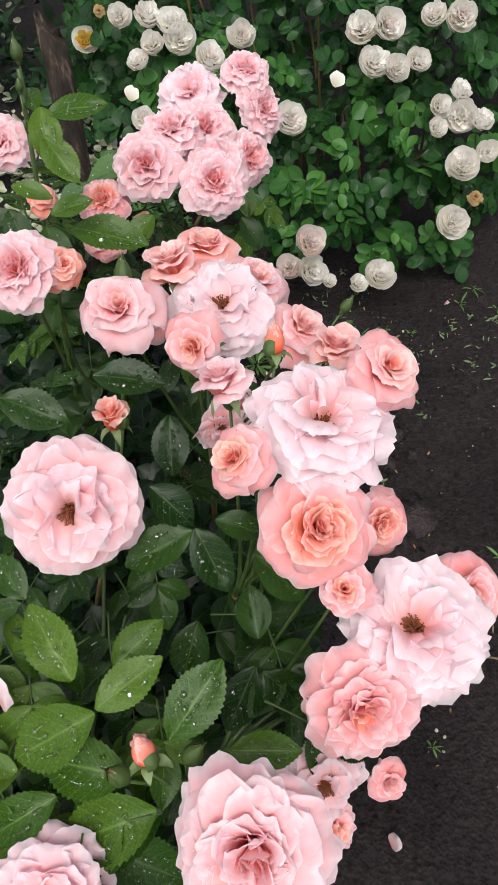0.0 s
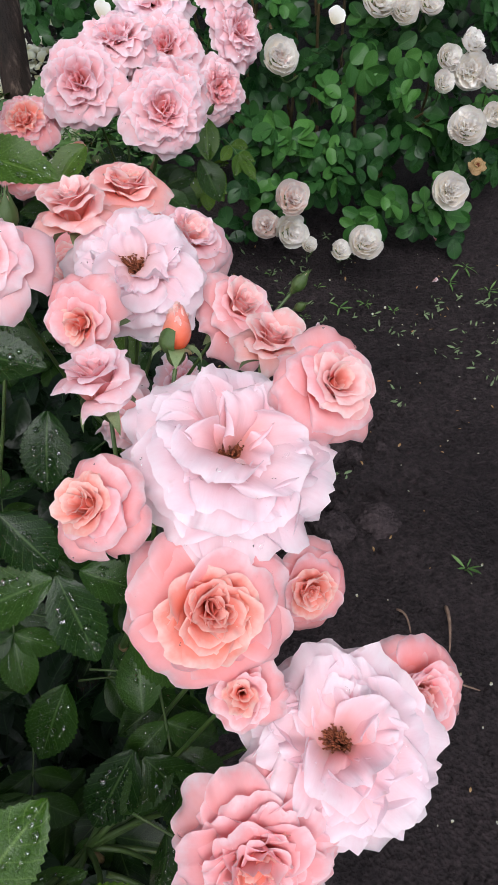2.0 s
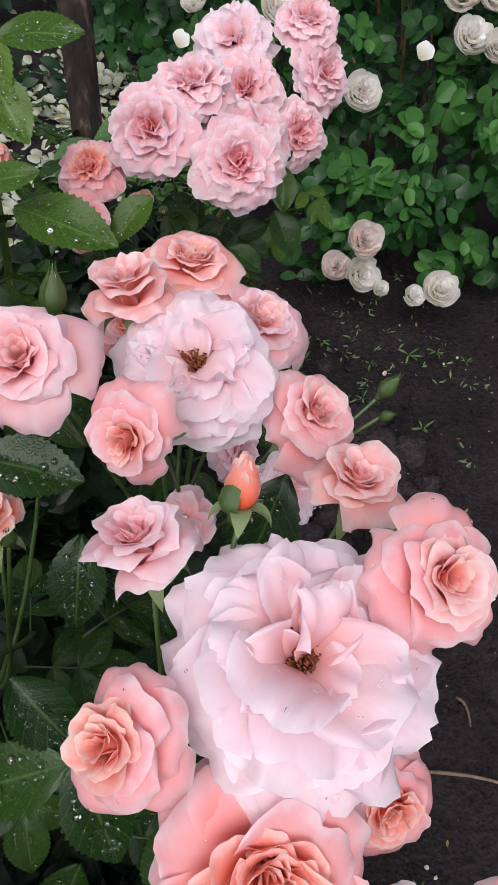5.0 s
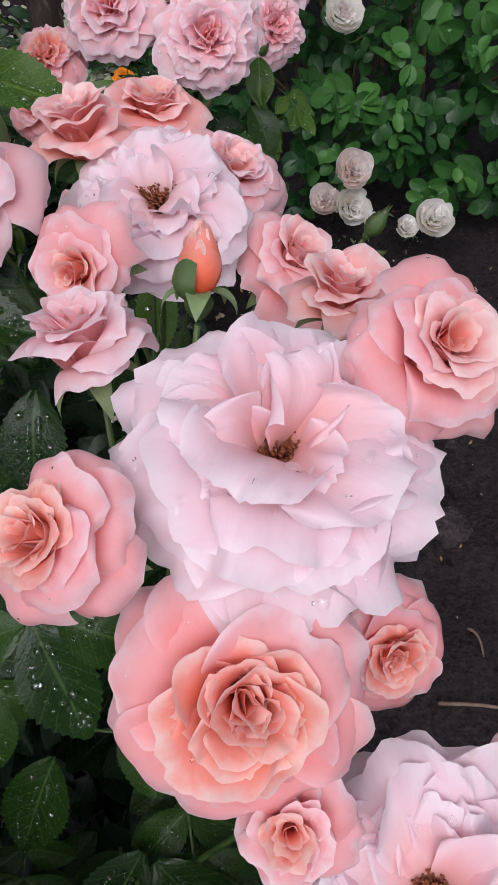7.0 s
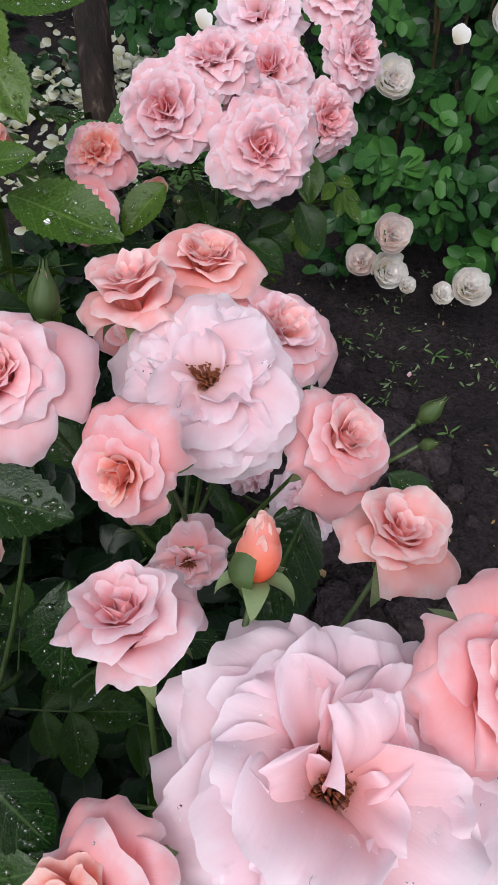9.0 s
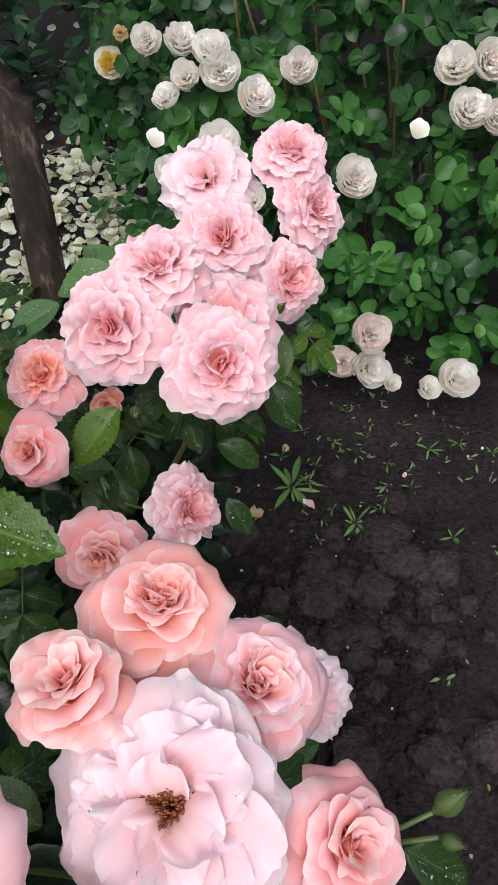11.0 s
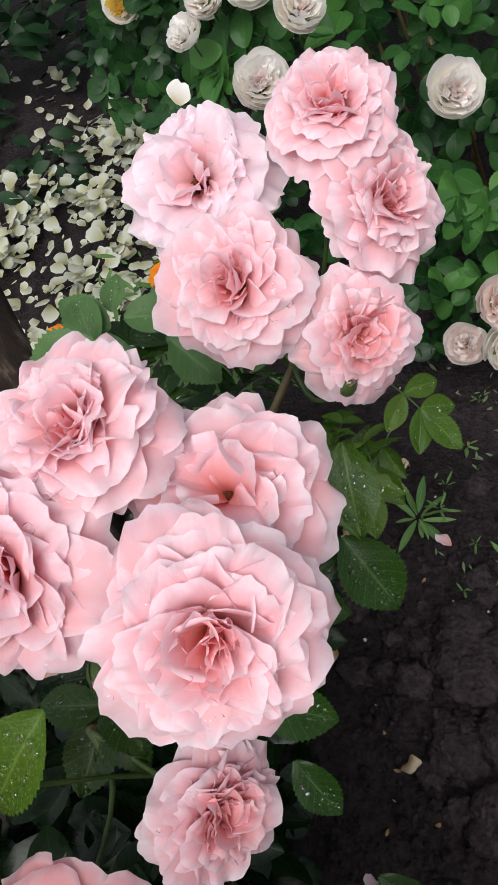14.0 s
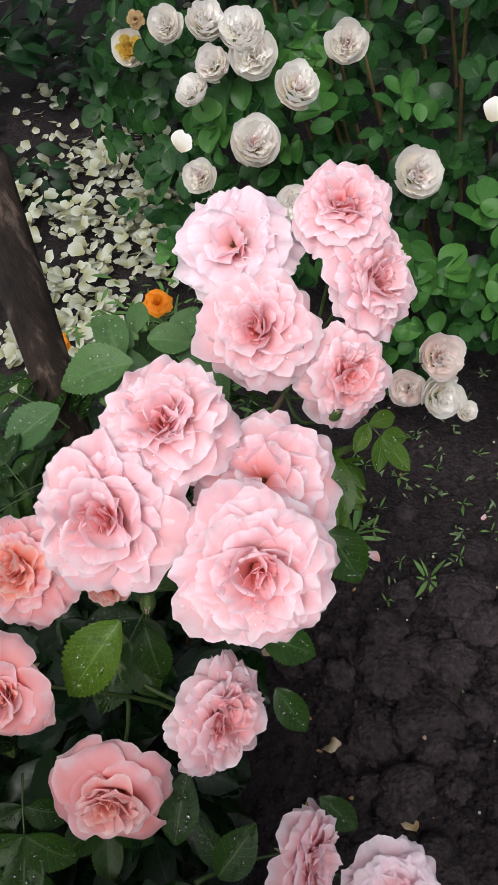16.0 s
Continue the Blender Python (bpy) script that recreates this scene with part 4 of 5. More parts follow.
rose(far, "full", (0.024, 1.154, 0.714), 0.0403, 0.0, 0.35, FULLS, "ruffled pink bloom at the top of the bush", KNOT_B, 0.2)
rose(far, "full", (0.055, 1.123, 0.669), 0.0445, 0.9, -0.1, (ROSE, ROSE, PINK), "pink bloom seen from its side", KNOT_B, 0.2)
rose(far, "full", (0.036, 1.064, 0.628), 0.0408, 0.55, -0.15, (ROSE, PINK), "pink bloom low in its cluster", KNOT_B, 0.2)
rose(far, "full", (-0.030, 0.822, 0.575), 0.0403, 1.6, -0.1, (ROSE, PINK), "pink bloom turned to the side", KNOT_D, 0.3)
rose(far, "rosette", (-0.094, 0.767, 0.582), 0.0405, 0.0, -0.35, (PINK, PEACH, CORAL), "peach-pink bloom with a coral centre", KNOT_D, 0.2)
rose(far, "full", (0.026, 0.765, 0.413), 0.0413, 2.2, 0.1, (ROSE,), "pale pink bloom seen from its side", (-0.064, 0.740, 0.411), 0.1)
rose(far, "open", (0.086, 0.749, 0.378), 0.0440, 0.45, 0.15, (BLANCH, PALE), "loose pale pink bloom low over the soil", (0.0, 0.76, 0.36), 0.1)
rose(far, "full", (-0.147, 0.868, 0.677), 0.0329, -0.1, 0.1, (PINK, CORAL), "coral-pink ruffled bloom", KNOT_A, 0.2)
rose(far, "rosette", (-0.140, 0.800, 0.668), 0.0297, -0.3, 0.0, (PINK, CORAL), "coral-pink bloom at the bush's edge", KNOT_C, 0.1)
rose(far, "half", (-0.107, 0.881, 0.635), 0.0150, 0.3, -0.5, (CORAL,), "deep coral half-open bloom under the others", KNOT_A, 0.0)
rose(far, "bud", (0.026, 1.040, 0.612), 0.0059, 0.5, 0.2, (CORAL,), "closed bud in green sepals", KNOT_B, 0.0)
rose(far, "bud", (-0.078, 0.868, 0.640), 0.0055, 0.2, -0.6, (PINK,), "pink bud under the blooms", KNOT_A, 0.0)
for joint, sag in ((KNOT_A, (-0.05, 0, 0)), (KNOT_B, (-0.07, 0.0, 0)), (KNOT_C, (-0.05, -0.03, 0)), (KNOT_D, (-0.03, 0.02, 0))):
    cane(far, ROOT2 + Vector((sag[0] * 0.3, sag[1] * 0.3, 0)), joint, sag, 0.004)
leaf_at(far, (0.025, 0.993, 0.627), (0.033, 0.950, 0.600), YOUNG_SET)
leaf_at(far, (-0.083, 0.846, 0.670), (-0.112, 0.806, 0.650), YOUNG_SET)
leaf_at(far, (-0.036, 0.727, 0.570), (-0.022, 0.674, 0.530), YOUNG_SET)
for a, b in (((-0.013, 0.868, 0.608), (0.025, 0.861, 0.595)),
             ((0.023, 0.953, 0.598), (0.052, 0.923, 0.569)), ((-0.004, 0.851, 0.554), (0.018, 0.828, 0.533)),
             ((0.026, 0.809, 0.414), (0.058, 0.790, 0.394)), ((-0.091, 0.871, 0.592), (-0.079, 0.842, 0.568)), ((-0.078, 0.761, 0.443), (-0.073, 0.804, 0.473)),
             ((-0.040, 0.751, 0.426), (-0.061, 0.773, 0.448)), ((-0.045, 0.745, 0.430), (-0.020, 0.775, 0.455)), ((-0.050, 0.740, 0.420), (-0.030, 0.715, 0.400)),
             ((-0.060, 0.735, 0.415), (-0.095, 0.725, 0.412)), ((-0.020, 0.735, 0.400), (0.005, 0.712, 0.385)), ((0.000, 0.730, 0.380), (0.022, 0.705, 0.360))):
    leaf_at(far, a, b)
for a, b in (((-0.153, 1.108, 0.586), (-0.220, 1.087, 0.584)), ((-0.176, 1.133, 0.558), (-0.195, 1.170, 0.584)), ((-0.153, 1.152, 0.568), (-0.110, 1.156, 0.565)),
             ((-0.170, 1.169, 0.558), (-0.171, 1.202, 0.570)), ((-0.206, 1.057, 0.585), (-0.254, 1.024, 0.571)), ((-0.097, 1.101, 0.596), (-0.065, 1.080, 0.575)),
             ((-0.150, 1.136, 0.545), (-0.238, 1.119, 0.552)), ((-0.168, 1.151, 0.558), (-0.210, 1.170, 0.578)), ((-0.135, 1.160, 0.557), (-0.110, 1.190, 0.572)),
             ((-0.125, 1.145, 0.544), (-0.085, 1.166, 0.551)), ((-0.220, 1.090, 0.528), (-0.275, 1.063, 0.523))):
    leaf_at(far, a, b, MATT_SET)

# leaves that fill the two bushes
rnd = random.Random(21)


def inside(bush, p):
    """Whether p lies within the rounded outline of a bush."""
    cx, cy, rx, ry = (-0.20, 0.28, 0.38, 0.54) if bush is near else (-0.16, 0.96, 0.21, 0.38)
    ragged = 1 + 0.25 * noise.noise(p * 6.0)
    return ((p.x - cx) / rx) ** 2 + ((p.y - cy) / ry) ** 2 < ragged


def fill(bush, count, boxes, heights, meshes, size, drops):
    made = 0
    for _ in range(count * 12):
        if made >= count:
            break
        x0, x1, y0, y1 = rnd.choice(boxes)
        p = Vector((rnd.uniform(x0, x1), rnd.uniform(y0, y1), rnd.uniform(*heights)))
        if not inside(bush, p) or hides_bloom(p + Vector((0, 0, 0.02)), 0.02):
            continue
        out = math.atan2(p.y - bush.location.y, p.x - bush.location.x)
        m = leaf_pose(rnd, p, 1.0, 0.45, out)
        compound_leaf(bush, Matrix.Translation(-bush.location) @ m, size * rnd.uniform(0.8, 1.15), rnd.choice(meshes), rnd, drops)
        made += 1


fill(near, 16, ((-0.17, 0.03, 0.07, 0.24), (-0.20, -0.04, 0.12, 0.26)), (0.60, 0.70), (YOUNG_SET, YOUNG_SET, DARK_SET), 0.035, True)
for x, y, z in ((-0.10, 0.175, 0.690), (-0.055, 0.165, 0.690), (-0.015, 0.175, 0.690), (-0.125, 0.205, 0.700), (-0.075, 0.200, 0.695), (-0.03, 0.10, 0.64), (-0.125, 0.12, 0.66),
                (-0.15, 0.16, 0.67), (0.005, 0.215, 0.670), (-0.145, 0.25, 0.70), (-0.11, 0.27, 0.69), (-0.02, 0.25, 0.68), (-0.07, 0.29, 0.69), (0.0, 0.12, 0.65)):
    compound_leaf(near, Matrix.Translation(-near.location) @ leaf_pose(rnd, Vector((x, y, z)), 1.0, 0.35), rnd.uniform(0.032, 0.042), rnd.choice((YOUNG_SET, YOUNG_SET, DARK_SET)), rnd, True)
fill(near, 46, ((-0.34, 0.02, 0.08, 0.60), (-0.20, 0.06, 0.20, 0.56)), (0.56, 0.68), (DARK_SET,), 0.040, True)
fill(near, 30, ((-0.36, 0.06, 0.05, 0.70), (-0.05, 0.07, 0.20, 0.62)), (0.40, 0.56), (DARK_SET,), 0.045, False)
fill(far, 7, ((-0.05, 0.04, 1.22, 1.31),), (0.12, 0.26), (YOUNG_SET,), 0.036, False)
fill(far, 30, ((-0.28, -0.09, 0.78, 1.14), (-0.24, -0.05, 0.95, 1.14)), (0.48, 0.58), (DARK_SET, DARK_SET, YOUNG_SET), 0.042, True)
fill(far, 34, ((-0.30, -0.12, 0.70, 1.14), (-0.26, -0.09, 0.68, 0.86)), (0.22, 0.48), (DARK_SET,), 0.044, False)


for k in range(11):
    low = k < 7
    spot = Vector((rnd.uniform(-0.09, -0.02), rnd.uniform(0.91, 1.0), rnd.uniform(0.55, 0.60))) if low else Vector((rnd.uniform(0.0, 0.05), rnd.uniform(1.0, 1.1), rnd.uniform(0.48, 0.56)))
    compound_leaf(far, Matrix.Translation(-far.location) @ leaf_pose(rnd, spot, 1.0, 0.4), 0.036, DARK_SET if low else YOUNG_SET, rnd, True)


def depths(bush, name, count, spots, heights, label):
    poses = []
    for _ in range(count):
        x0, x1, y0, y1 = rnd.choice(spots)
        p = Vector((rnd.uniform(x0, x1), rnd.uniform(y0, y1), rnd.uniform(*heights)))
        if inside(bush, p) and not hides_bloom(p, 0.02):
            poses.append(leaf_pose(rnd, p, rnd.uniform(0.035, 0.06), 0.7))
    joined_leaves(name, poses, COARSE, SHADED_LEAF_MASS, bush, label)


# inner leaves, coloured darker to stand for shade between the outer ones
depths(near, "foliage", 2300, ((-0.55, 0.07, -0.25, 0.72), (-0.25, 0.08, 0.05, 0.70)), (0.08, 0.50), "inner foliage with shade put into its leaf colour")
depths(far, "foliage", 1300, ((-0.36, -0.08, 0.66, 1.20),), (0.08, 0.44), "inner foliage with shade put into its leaf colour")

# ---- the white rose bush behind ----
ROOT3 = Vector((0.35, 2.1, 0))
white = thing("rose_bush", "broad bush of cupped white roses with round green leaves", "rose bush", "rose bushes", at=ROOT3)


def white_rose(x, y, z, r, kind="globe", mats=(WHITE,), label="cupped creamy white bloom", loose=1.0):
    q = random.Random(int(abs(x) * 9973 + y * 7919))
    head = bloom(white, kind, (x, y, z), r, loose * q.uniform(-0.4, 0.4), loose * q.uniform(-0.35, 0.25), mats, label, False, 0.0, stem_to=(x + q.uniform(-0.05, 0.05), y + 0.12, z - 0.10))
    head.matrix_basis = Matrix.Translation(-white.location) @ head.matrix_basis


BLUSHED = (BLUSH, BLUSH, BLUSH)
for x, y, z, r in ((0.270, 1.794, 0.533, 0.034), (0.307, 1.749, 0.480, 0.034), (0.356, 1.740, 0.469, 0.028), (0.405, 1.751, 0.482, 0.026), (0.505, 1.675, 0.393, 0.036),
                   (0.514, 1.609, 0.316, 0.036), (0.568, 1.624, 0.334, 0.024), (0.500, 1.526, 0.219, 0.036), (0.337, 1.448, 0.128, 0.035)):
    white_rose(x, y, z, r * 1.16)
for x, y, z, r in ((0.335, 1.800, 0.539, 0.035), (0.430, 1.813, 0.555, 0.028), (0.495, 1.810, 0.551, 0.033), (0.003, 1.818, 0.508, 0.030), (-0.057, 1.703, 0.508, 0.031),
                   (-0.127, 1.701, 0.423, 0.037), (0.119, 1.664, 0.390, 0.035), (-0.218, 1.669, 0.386, 0.026), (0.170, 1.471, 0.201, 0.034), (0.121, 1.458, 0.139, 0.029)):
    white_rose(x, y, z, r * 1.16, mats=BLUSHED if z < 0.3 else (WHITE, WHITE, BLUSH))
for x, y, z, r in ((0.178, 1.444, 0.136, 0.033), (0.218, 1.436, 0.114, 0.016), (-0.152, 1.803, 0.543, 0.032), (-0.131, 1.778, 0.514, 0.033), (-0.203, 1.811, 0.553, 0.029),
                   (-0.195, 1.772, 0.507, 0.026), (-0.230, 1.750, 0.480, 0.024), (-0.267, 1.808, 0.549, 0.025), (-0.068, 1.641, 0.354, 0.027)):
    white_rose(x, y, z, r * 1.16)
for x, y, z, r in ((0.460, 1.689, 0.409, 0.025), (0.504, 1.712, 0.436, 0.025), (0.553, 1.671, 0.389, 0.026), (0.454, 1.658, 0.373, 0.021), (0.286, 1.434, 0.112, 0.021)):
    white_rose(x, y, z, r * 1.16, label="half-open white bloom")
white_rose(-0.400, 2.016, 0.417, 0.038, "globe", (WHITE, YELLOW, YELLOW), "white bloom with a yellow centre", 0.1)
white_rose(-0.311, 1.812, 0.553, 0.014, "spent", (DRIED,), "dried brown bloom")
white_rose(0.546, 1.559, 0.257, 0.020, "spent", (DRIED,), "dried brown bloom")


def hull(x, y):
    """Height of the white bush over the ground."""
    h = 0.13 + (y - 1.47) * 1.17
    h = min(h, 0.62 + 0.35 * (y - 1.9))
    left = 0.10 * min(1.0, max(0.0, (y - 1.75) / 0.3))
    edge = max(0.0, 1 - abs((x - 0.16 + left / 2 - 0.06 * (y - 1.5)) / (0.40 + left / 2 + 0.36 * max(0.0, y - 1.5))) ** 3.2 - abs((y - 2.1) / 0.85) ** 2.8) ** 0.3
    return (h + 0.06 * noise.noise(Vector((x * 4, y * 4, 1.5)))) * edge


rnd = random.Random(33)
front, body = [], []
for k in range(2300):
    x, y = rnd.uniform(-0.54, 1.0), 1.51 + 1.35 * rnd.random() ** 1.3
    top = hull(x, y)
    if top < 0.05 or y < 1.52 + max(0.0, x - 0.44) * 0.7 or x < 0.08 + 0.12 * noise.noise(Vector((x * 9, y * 9, 3))) and y < 1.68:
        continue
    p = Vector((x, y, top * (1 - 0.7 * rnd.random() ** 1.7) - 0.02))
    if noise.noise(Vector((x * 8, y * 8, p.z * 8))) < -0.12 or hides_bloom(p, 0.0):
        continue
    n = Vector((rnd.uniform(-0.9, 0.9), -0.7 + rnd.uniform(-0.7, 0.6), 1.0))
    w = rnd.uniform(0, 6.283)
    d = Vector((math.cos(w), math.sin(w) * 0.6, math.sin(w) * 0.6 - 0.2))
    size = rnd.uniform(0.030, 0.052)
    sprig = along(p, p + d, n, size)
    leaves = [sprig @ pose(0.55, 0, 0, rnd.uniform(-25, 25), rnd.uniform(-10, 25), rnd.uniform(-15, 15))]
    for side in (-1, 1):
        for back in (0.45, -0.15):
            leaves.append(sprig @ pose(back, 0, 0, side * rnd.uniform(-5, 35), rnd.uniform(-10, 25), side * rnd.uniform(45, 85)) @ Matrix.Scale(rnd.uniform(0.75, 1), 4))
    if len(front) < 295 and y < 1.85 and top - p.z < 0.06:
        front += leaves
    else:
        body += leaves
for m in front:
    child("leaf", rnd.choice(ROUND_SET), white, Matrix.Translation(-ROOT3) @ m)
# leaves behind the front ones have the bush's inner shade in their colour
joined_leaves("foliage", body, COARSE_ROUND, SHADED_ROUND_MASS, white, "dense round green leaves")
for k in range(16):
    x, y = rnd.uniform(-0.3, 0.6), rnd.uniform(1.6, 2.3)
    cane(white, (x * 0.6 + 0.14, 1.9 + 0.2 * (y - 1.9), 0), (x, y, max(0.1, hull(x, y) - 0.06)), (rnd.uniform(-0.05, 0.05), 0.03, 0), 0.004)

for x, y, z in ((0.215, 1.733, 0.425), (-0.247, 1.690, 0.411), (0.42, 1.95, 0.60)):
    ob = new("fallen_petal", petal("fallen_petal", WHITE, 1.0, 1.1, 60, 110, 0.6, 0.1, 70 + x, 9, 11))
    ob.matrix_basis = pose(x, y, z, 40, -60, 30) @ Matrix.Scale(0.034, 4)
    tagged(ob, "white petal lying on the rose leaves", "petal", "fallen petals on leaves")

# ---- dark hedge at the garden's end ----
hedge = thing("hedge", "dark dense garden shrubs behind the rose bed", "hedge", at=(-0.8, 3.6, 0))
poses = []
for k in range(6500):
    x, y = rnd.uniform(-3.2, 2.6), rnd.uniform(2.45, 4.0)
    if abs((x + 0.3) / 2.9) ** 2 + abs((y - 3.2) / 0.8) ** 2 > 1 + 0.3 * noise.noise(Vector((x * 3, y * 3, 5))):
        continue
    top = min(1.4, 0.10 + (y - 2.4) * 1.1) + 0.12 * noise.noise(Vector((x * 2, y * 2, 0)))
    p = Vector((x, y, top * (1 - 0.5 * rnd.random() ** 2)))
    poses.append(leaf_pose(rnd, p, rnd.uniform(0.05, 0.1), 0.8))
joined_leaves("foliage", poses, COARSE_HEDGE, HEDGE, hedge, "dark green leaves")
for k in range(9):
    cane(hedge, (-2.6 + 0.55 * k, 3.4, 0), (-2.6 + 0.55 * k + rnd.uniform(-0.2, 0.2), rnd.uniform(3.0, 3.6), 0.75), (rnd.uniform(-0.1, 0.1), 0, 0), 0.009)

cover = thing("ground_cover", "low dark green leaves over the soil among fallen petals", "ground cover", at=(-0.9, 2.4, 0), kind="stuff")
poses = []
for k in range(1500):
    x, y = rnd.uniform(-1.9, -0.30), rnd.uniform(2.05, 3.0)
    if noise.noise(Vector((x * 4, y * 4, 2))) < -0.05 + 0.5 * max(0, 2.4 - y):
        continue
    poses.append(leaf_pose(rnd, Vector((x, y, rnd.uniform(0.01, 0.08 + 0.2 * max(0, y - 2.2)))), rnd.uniform(0.03, 0.07), 0.8))
joined_leaves("leaves", poses, COARSE_HEDGE, HEDGE, cover)

# ---- litter on the soil ----
FALLEN = [petal("fallen_petal", CREAM, 1.0, 0.95, 60 + 20 * k, 95, 0.6, 0.14, 40 + k, 5, 5) for k in range(3)]


def scatter(name, label, category, spots, meshes, mat, sizes, lift=0.006):
    poses = []
    for x, y, z in spots:
        m = pose(x, y, z + lift, rnd.uniform(-35, 35), rnd.uniform(-35, 35), rnd.uniform(0, 360)) @ Matrix.Scale(rnd.uniform(*sizes), 4)
        poses.append(m)
    holder = thing(name, label, category, kind="stuff")
    joined_leaves("petals", poses, meshes, mat, holder)
    return holder


spots = []
for k in range(64):
    cx, cy = rnd.gauss(-0.55, 0.17), rnd.gauss(2.08, 0.26)
    spread = rnd.uniform(0.02, 0.055)
    for _ in range(rnd.randrange(8, 30)):
        x, y = rnd.gauss(cx, spread), rnd.gauss(cy, spread * 1.3)
        spots.append((x, y, max(0, ground_height(x, y)) + 0.05 * rnd.random() ** 2))
scatter("fallen_petals", "drifts of fallen creamy rose petals on dark soil", "fallen petals", spots, FALLEN, CREAM, (0.010, 0.040))
spots = [(rnd.gauss(-0.75, 0.35), rnd.uniform(1.7, 3.0), 0.02) for k in range(150)]
scatter("fallen_petals", "single creamy petals scattered over soil", "fallen petals", [(x, y, ground_height(x, y) + 0.02 + max(0, 0.25 * (y - 2.45))) for x, y, z in spots], FALLEN, CREAM, (0.02, 0.034))

CHIP = [leaflet_mesh(0.45, 2.0, rows=5, columns=3, teeth=0.0, mat=DRIED)]
spots = []
for k in range(260):
    x, y = rnd.uniform(-0.05, 0.95), rnd.uniform(0.3, 1.6)
    spots.append((x, y, ground_height(x, y)))
DRY_PETAL = petal_material("drying_cream_petal", (0.40, 0.26, 0.12), (0.62, 0.48, 0.28), (0.74, 0.62, 0.45), (0.66, 0.50, 0.34))
scatter("plant_crumbs", "pale crumbs of chaff and dry leaf on soil", "plant litter", spots[:120], CHIP, DRIED, (0.003, 0.011), 0.004)
scatter("plant_crumbs", "small pale specks of petal on soil", "plant litter", spots[120:], FALLEN, CREAM, (0.002, 0.007), 0.003)

PINK_FALLEN = [petal("fallen_petal", PALE, 1.0, 0.8, 60, 130, 0.35, 0.3, 60 + k, 9, 9) for k in range(3)]
DRY_FALLEN = [petal("fallen_petal", DRY_PETAL, 1.0, 0.9, 40, 150, 0.3, 0.4, 80 + k, 9, 9) for k in range(3)]
for k, (x, y, s) in enumerate(((0.246, 0.281, 0.03), (-0.075, 0.972, 0.018), (0.089, 1.215, 0.026), (0.539, 1.628, 0.03), (0.52, 1.50, 0.02), (0.38, 0.86, 0.01), (0.25, 1.30, 0.012))):
    ob = new("fallen_petal", PINK_FALLEN[k % 3])
    ob.matrix_basis = pose(x, y, ground_height(x, y) + 0.005, 20, -70 + 20 * (k % 3), k * 77) @ Matrix.Scale(s, 4)
    tagged(ob, "pale pink fallen petal curled on the soil", "petal", "fallen petals on the bed")
for k, (x, y, s) in enumerate(((-0.059, 1.229, 0.024), (-0.013, 1.179, 0.030), (-0.062, 1.069, 0.026), (0.025, 0.937, 0.026), (0.150, 0.941, 0.026), (0.141, 0.845, 0.028), (-0.108, 0.979, 0.024), (0.02, 1.35, 0.018))):
    ob = new("fallen_petal", DRY_FALLEN[k % 3])
    ob.matrix_basis = pose(x, y, ground_height(x, y) + 0.006, 30 * (k % 2) - 10, -60 + 25 * (k % 3), k * 101) @ Matrix.Scale(s, 4)
    tagged(ob, "shrivelled cream petal drying on the soil", "petal", "fallen petals on the bed")


def weed_at(x, y, size, leaves):
    w = thing("weed", "small green weed seedling growing in soil", "weed", "weeds in the bed", at=(x, y, ground_height(x, y)))
    q = random.Random(int(x * 1000 + y * 7000))
    child("stem", mesh_of("stem", *tube(bent((0, 0, -0.01), (0.1, 0, 0.4), (0.05, 0, 0), 4), (0.05, 0.045, 0.04, 0.03), 5), GREEN_STEM), w, Matrix.Scale(size, 4))
    for k in range(leaves):
        a = k * 2.4 + q.uniform(-0.3, 0.3)
        child("leaf", WEED_SET[k % 3], w, pose(0.08 * size * math.cos(a), 0.08 * size * math.sin(a), size * (0.15 + 0.3 * k / leaves), q.uniform(-30, 30), -50 + 65 * q.random(), math.degrees(a)) @ Matrix.Scale(size * q.uniform(0.45, 1.15), 4))


WEED_SET = [leaflet_mesh(w, 20 + w * 9, rows=8, columns=3, teeth=0.0, mat=WEED) for w in (0.16, 0.19, 0.23)]
for x, y, s, n in ((0.161, 1.188, 0.044, 9), (0.045, 1.255, 0.054, 12), (0.075, 1.27, 0.03, 6), (0.118, 1.381, 0.028, 6), (0.085, 1.31, 0.02, 5), (0.18, 1.40, 0.022, 5), (0.14, 1.46, 0.02, 5),
                   (0.22, 1.33, 0.022, 6), (0.26, 1.28, 0.02, 5), (0.21, 1.23, 0.018, 4), (0.30, 1.38, 0.025, 6), (0.36, 1.40, 0.025, 6), (0.33, 1.18, 0.024, 6)):
    weed_at(x, y, s, n)
for x, y, s, n in ((0.42, 1.38, 0.02, 5), (0.30, 1.10, 0.016, 5), (0.12, 1.22, 0.016, 5), (0.60, 1.55, 0.03, 7), (0.56, 1.50, 0.03, 6), (0.65, 1.48, 0.028, 6), (0.50, 0.75, 0.03, 6),
                   (0.33, 0.42, 0.02, 6), (0.02, 1.33, 0.02, 5), (0.06, 1.40, 0.02, 5), (0.25, 1.43, 0.02, 5), (0.10, 1.15, 0.014, 4)):
    weed_at(x, y, s, n)

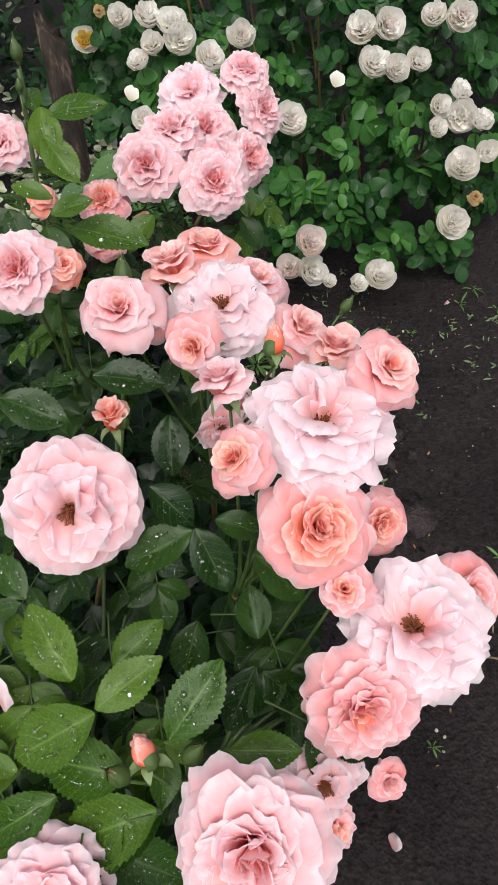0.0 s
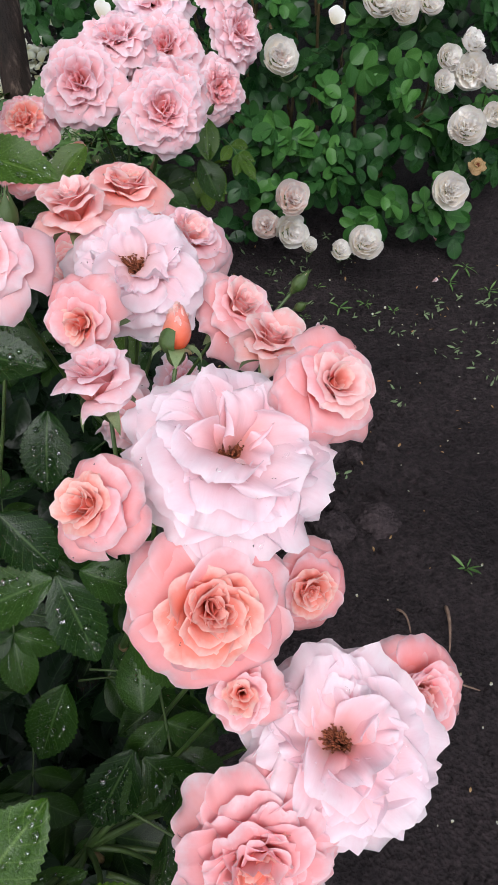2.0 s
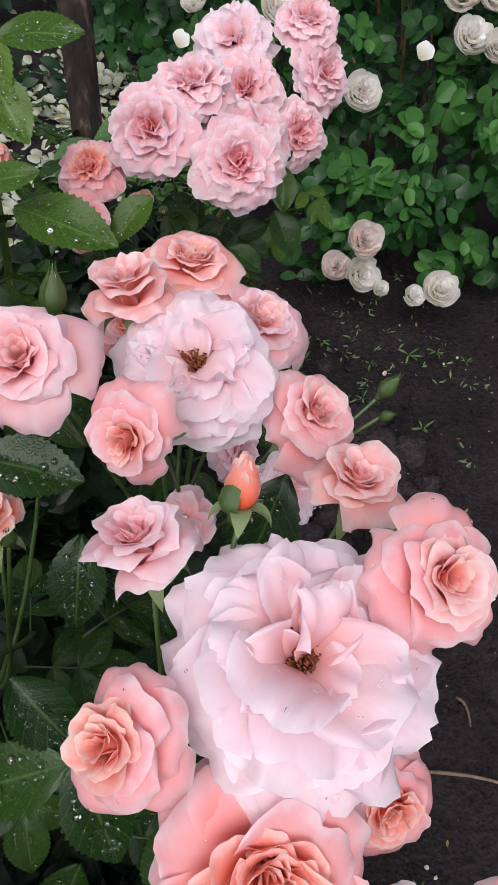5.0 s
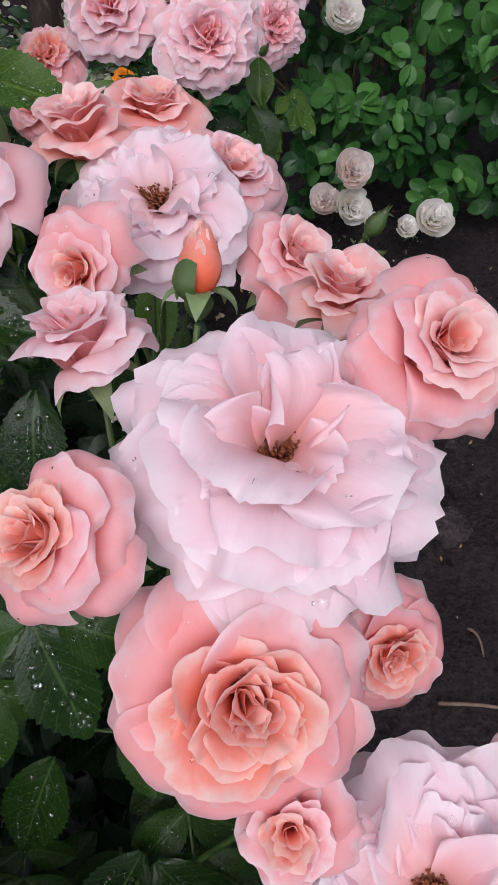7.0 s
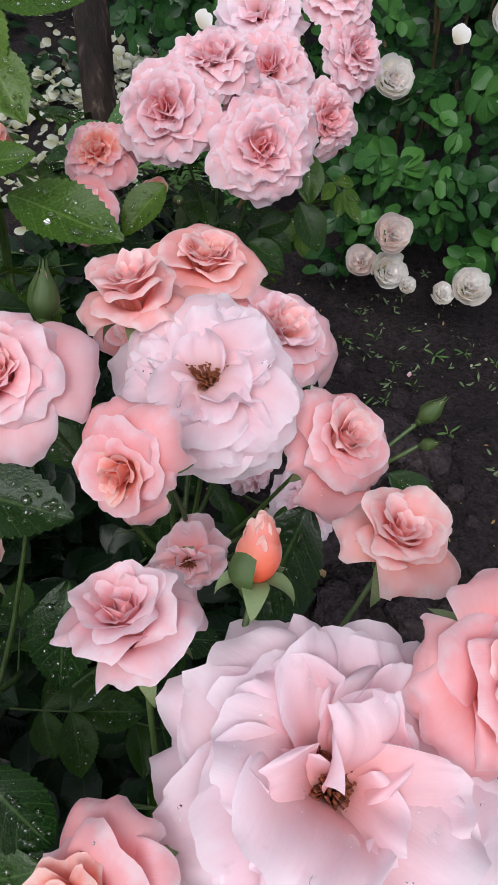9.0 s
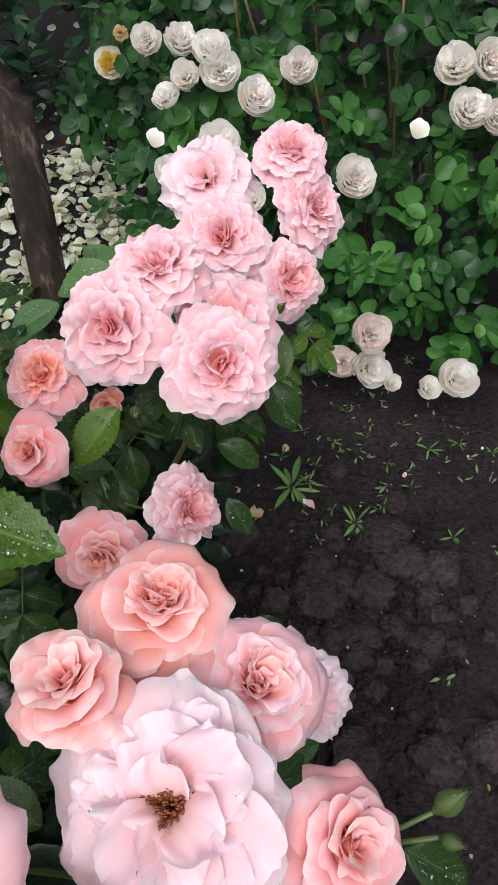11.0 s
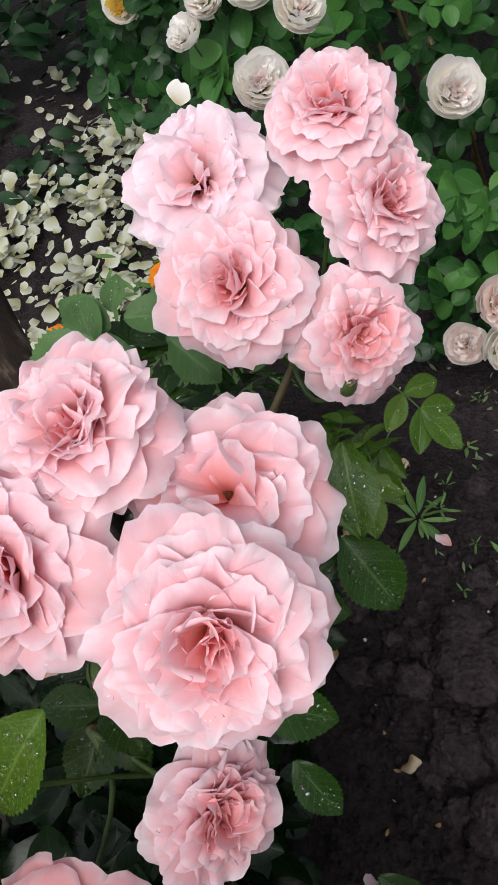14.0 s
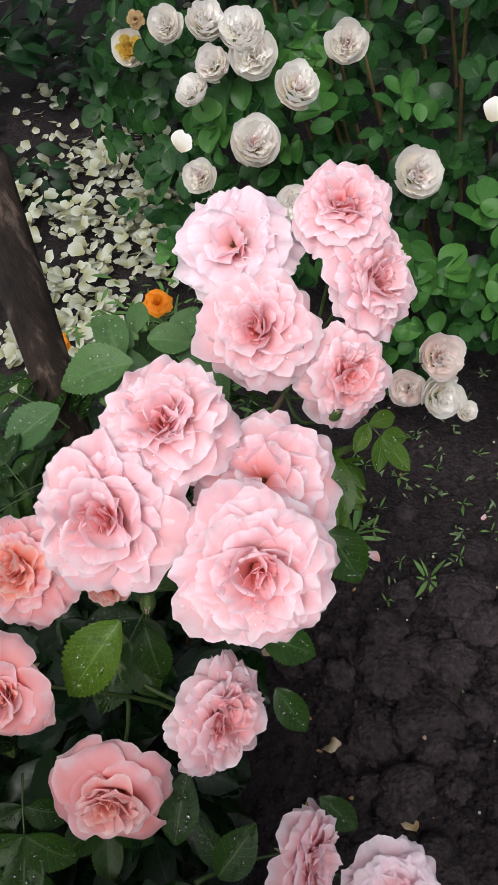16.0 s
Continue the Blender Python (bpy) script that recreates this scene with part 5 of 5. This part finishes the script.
PALE_WEED = leaf_material("pale_seedling_leaf", (0.09, 0.14, 0.075), (0.20, 0.27, 0.15), (0.25, 0.32, 0.2), 0.5)
SEEDLING = [leaflet_mesh(0.26, 50, rows=6, columns=3, teeth=0.0, mat=PALE_WEED)]
poses = []
for k in range(80):
    x, y = rnd.uniform(0.02, 0.85), rnd.gauss(1.36, 0.14)
    for _ in range(rnd.randrange(2, 6)):
        p = Vector((x + rnd.gauss(0, 0.008), y + rnd.gauss(0, 0.008), ground_height(x, y) + rnd.uniform(0.002, 0.012)))
        poses.append(leaf_pose(rnd, p, rnd.uniform(0.007, 0.020), 0.6))
sprouts = thing("seedlings", "scattered tiny green seedlings on wet soil", "seedlings", kind="stuff")
joined_leaves("sprouts", poses, SEEDLING, PALE_WEED, sprouts)

# ---- marigold ----
marigold = thing("marigold", "orange marigold with feathery green leaves", "marigold", at=(-0.235, 1.40, 0))
head = bloom(marigold, "full", (-0.232, 1.400, 0.375), 0.0201, 0.0, 0.1, (ORANGE,), "orange pompon flower", False)
head.matrix_basis = Matrix.Translation(-marigold.location) @ head.matrix_basis
cane(marigold, (-0.235, 1.40, 0), (-0.233, 1.402, 0.355), (0.02, 0, 0), 0.003, GREEN_STEM)
head = bloom(marigold, "full", (-0.350, 1.317, 0.378), 0.016, 0.0, 0.1, (ORANGE,), "orange pompon flower", False)
head.matrix_basis = Matrix.Translation(-marigold.location) @ head.matrix_basis
cane(marigold, (-0.27, 1.37, 0.05), (-0.350, 1.318, 0.362), (0.0, 0.02, 0), 0.002, GREEN_STEM)
poses = []
for k in range(620):
    a, h = rnd.uniform(0, 6.283), rnd.uniform(0.14, 0.36)
    r = 0.02 + 0.12 * rnd.random()
    p = Vector((-0.235 + r * math.cos(a), 1.40 + r * math.sin(a), h))
    poses.append(leaf_pose(rnd, p, rnd.uniform(0.015, 0.035), 0.8))
FEATHER = [leaflet_mesh(0.22, 30, rows=6, columns=3, teeth=0.0, mat=WEED)]
joined_leaves("foliage", poses, FEATHER, WEED, marigold, "feathery leaves")

# ---- dry twigs on the soil ----
for a, b, thick in (((0.335, 0.562, 0.006), (0.500, 0.550, 0.012), 1.0), ((0.381, 0.673, 0.006), (0.399, 0.631, 0.014), 0.8), ((0.462, 0.684, 0.008), (0.459, 0.606, 0.012), 1.2)):
    twig = new("twig", mesh_of("twig", *tube(bent(a, b, (0.003, 0.008, 0.004), 7), [thick * r for r in (0.0028, 0.003, 0.0026, 0.0024, 0.002, 0.0018, 0.001)], 6), STRAW))
    tagged(twig, "thin dry brown twig lying on soil", "twig", "dry twigs")

leaf_petal = new("fallen_petal", PINK_FALLEN[0])
leaf_petal.matrix_basis = pose(-0.122, 0.240, 0.690, 10, -75, 40) @ Matrix.Scale(0.034, 4)
tagged(leaf_petal, "pale pink petal caught on wet rose leaves", "petal", "fallen petals on leaves")
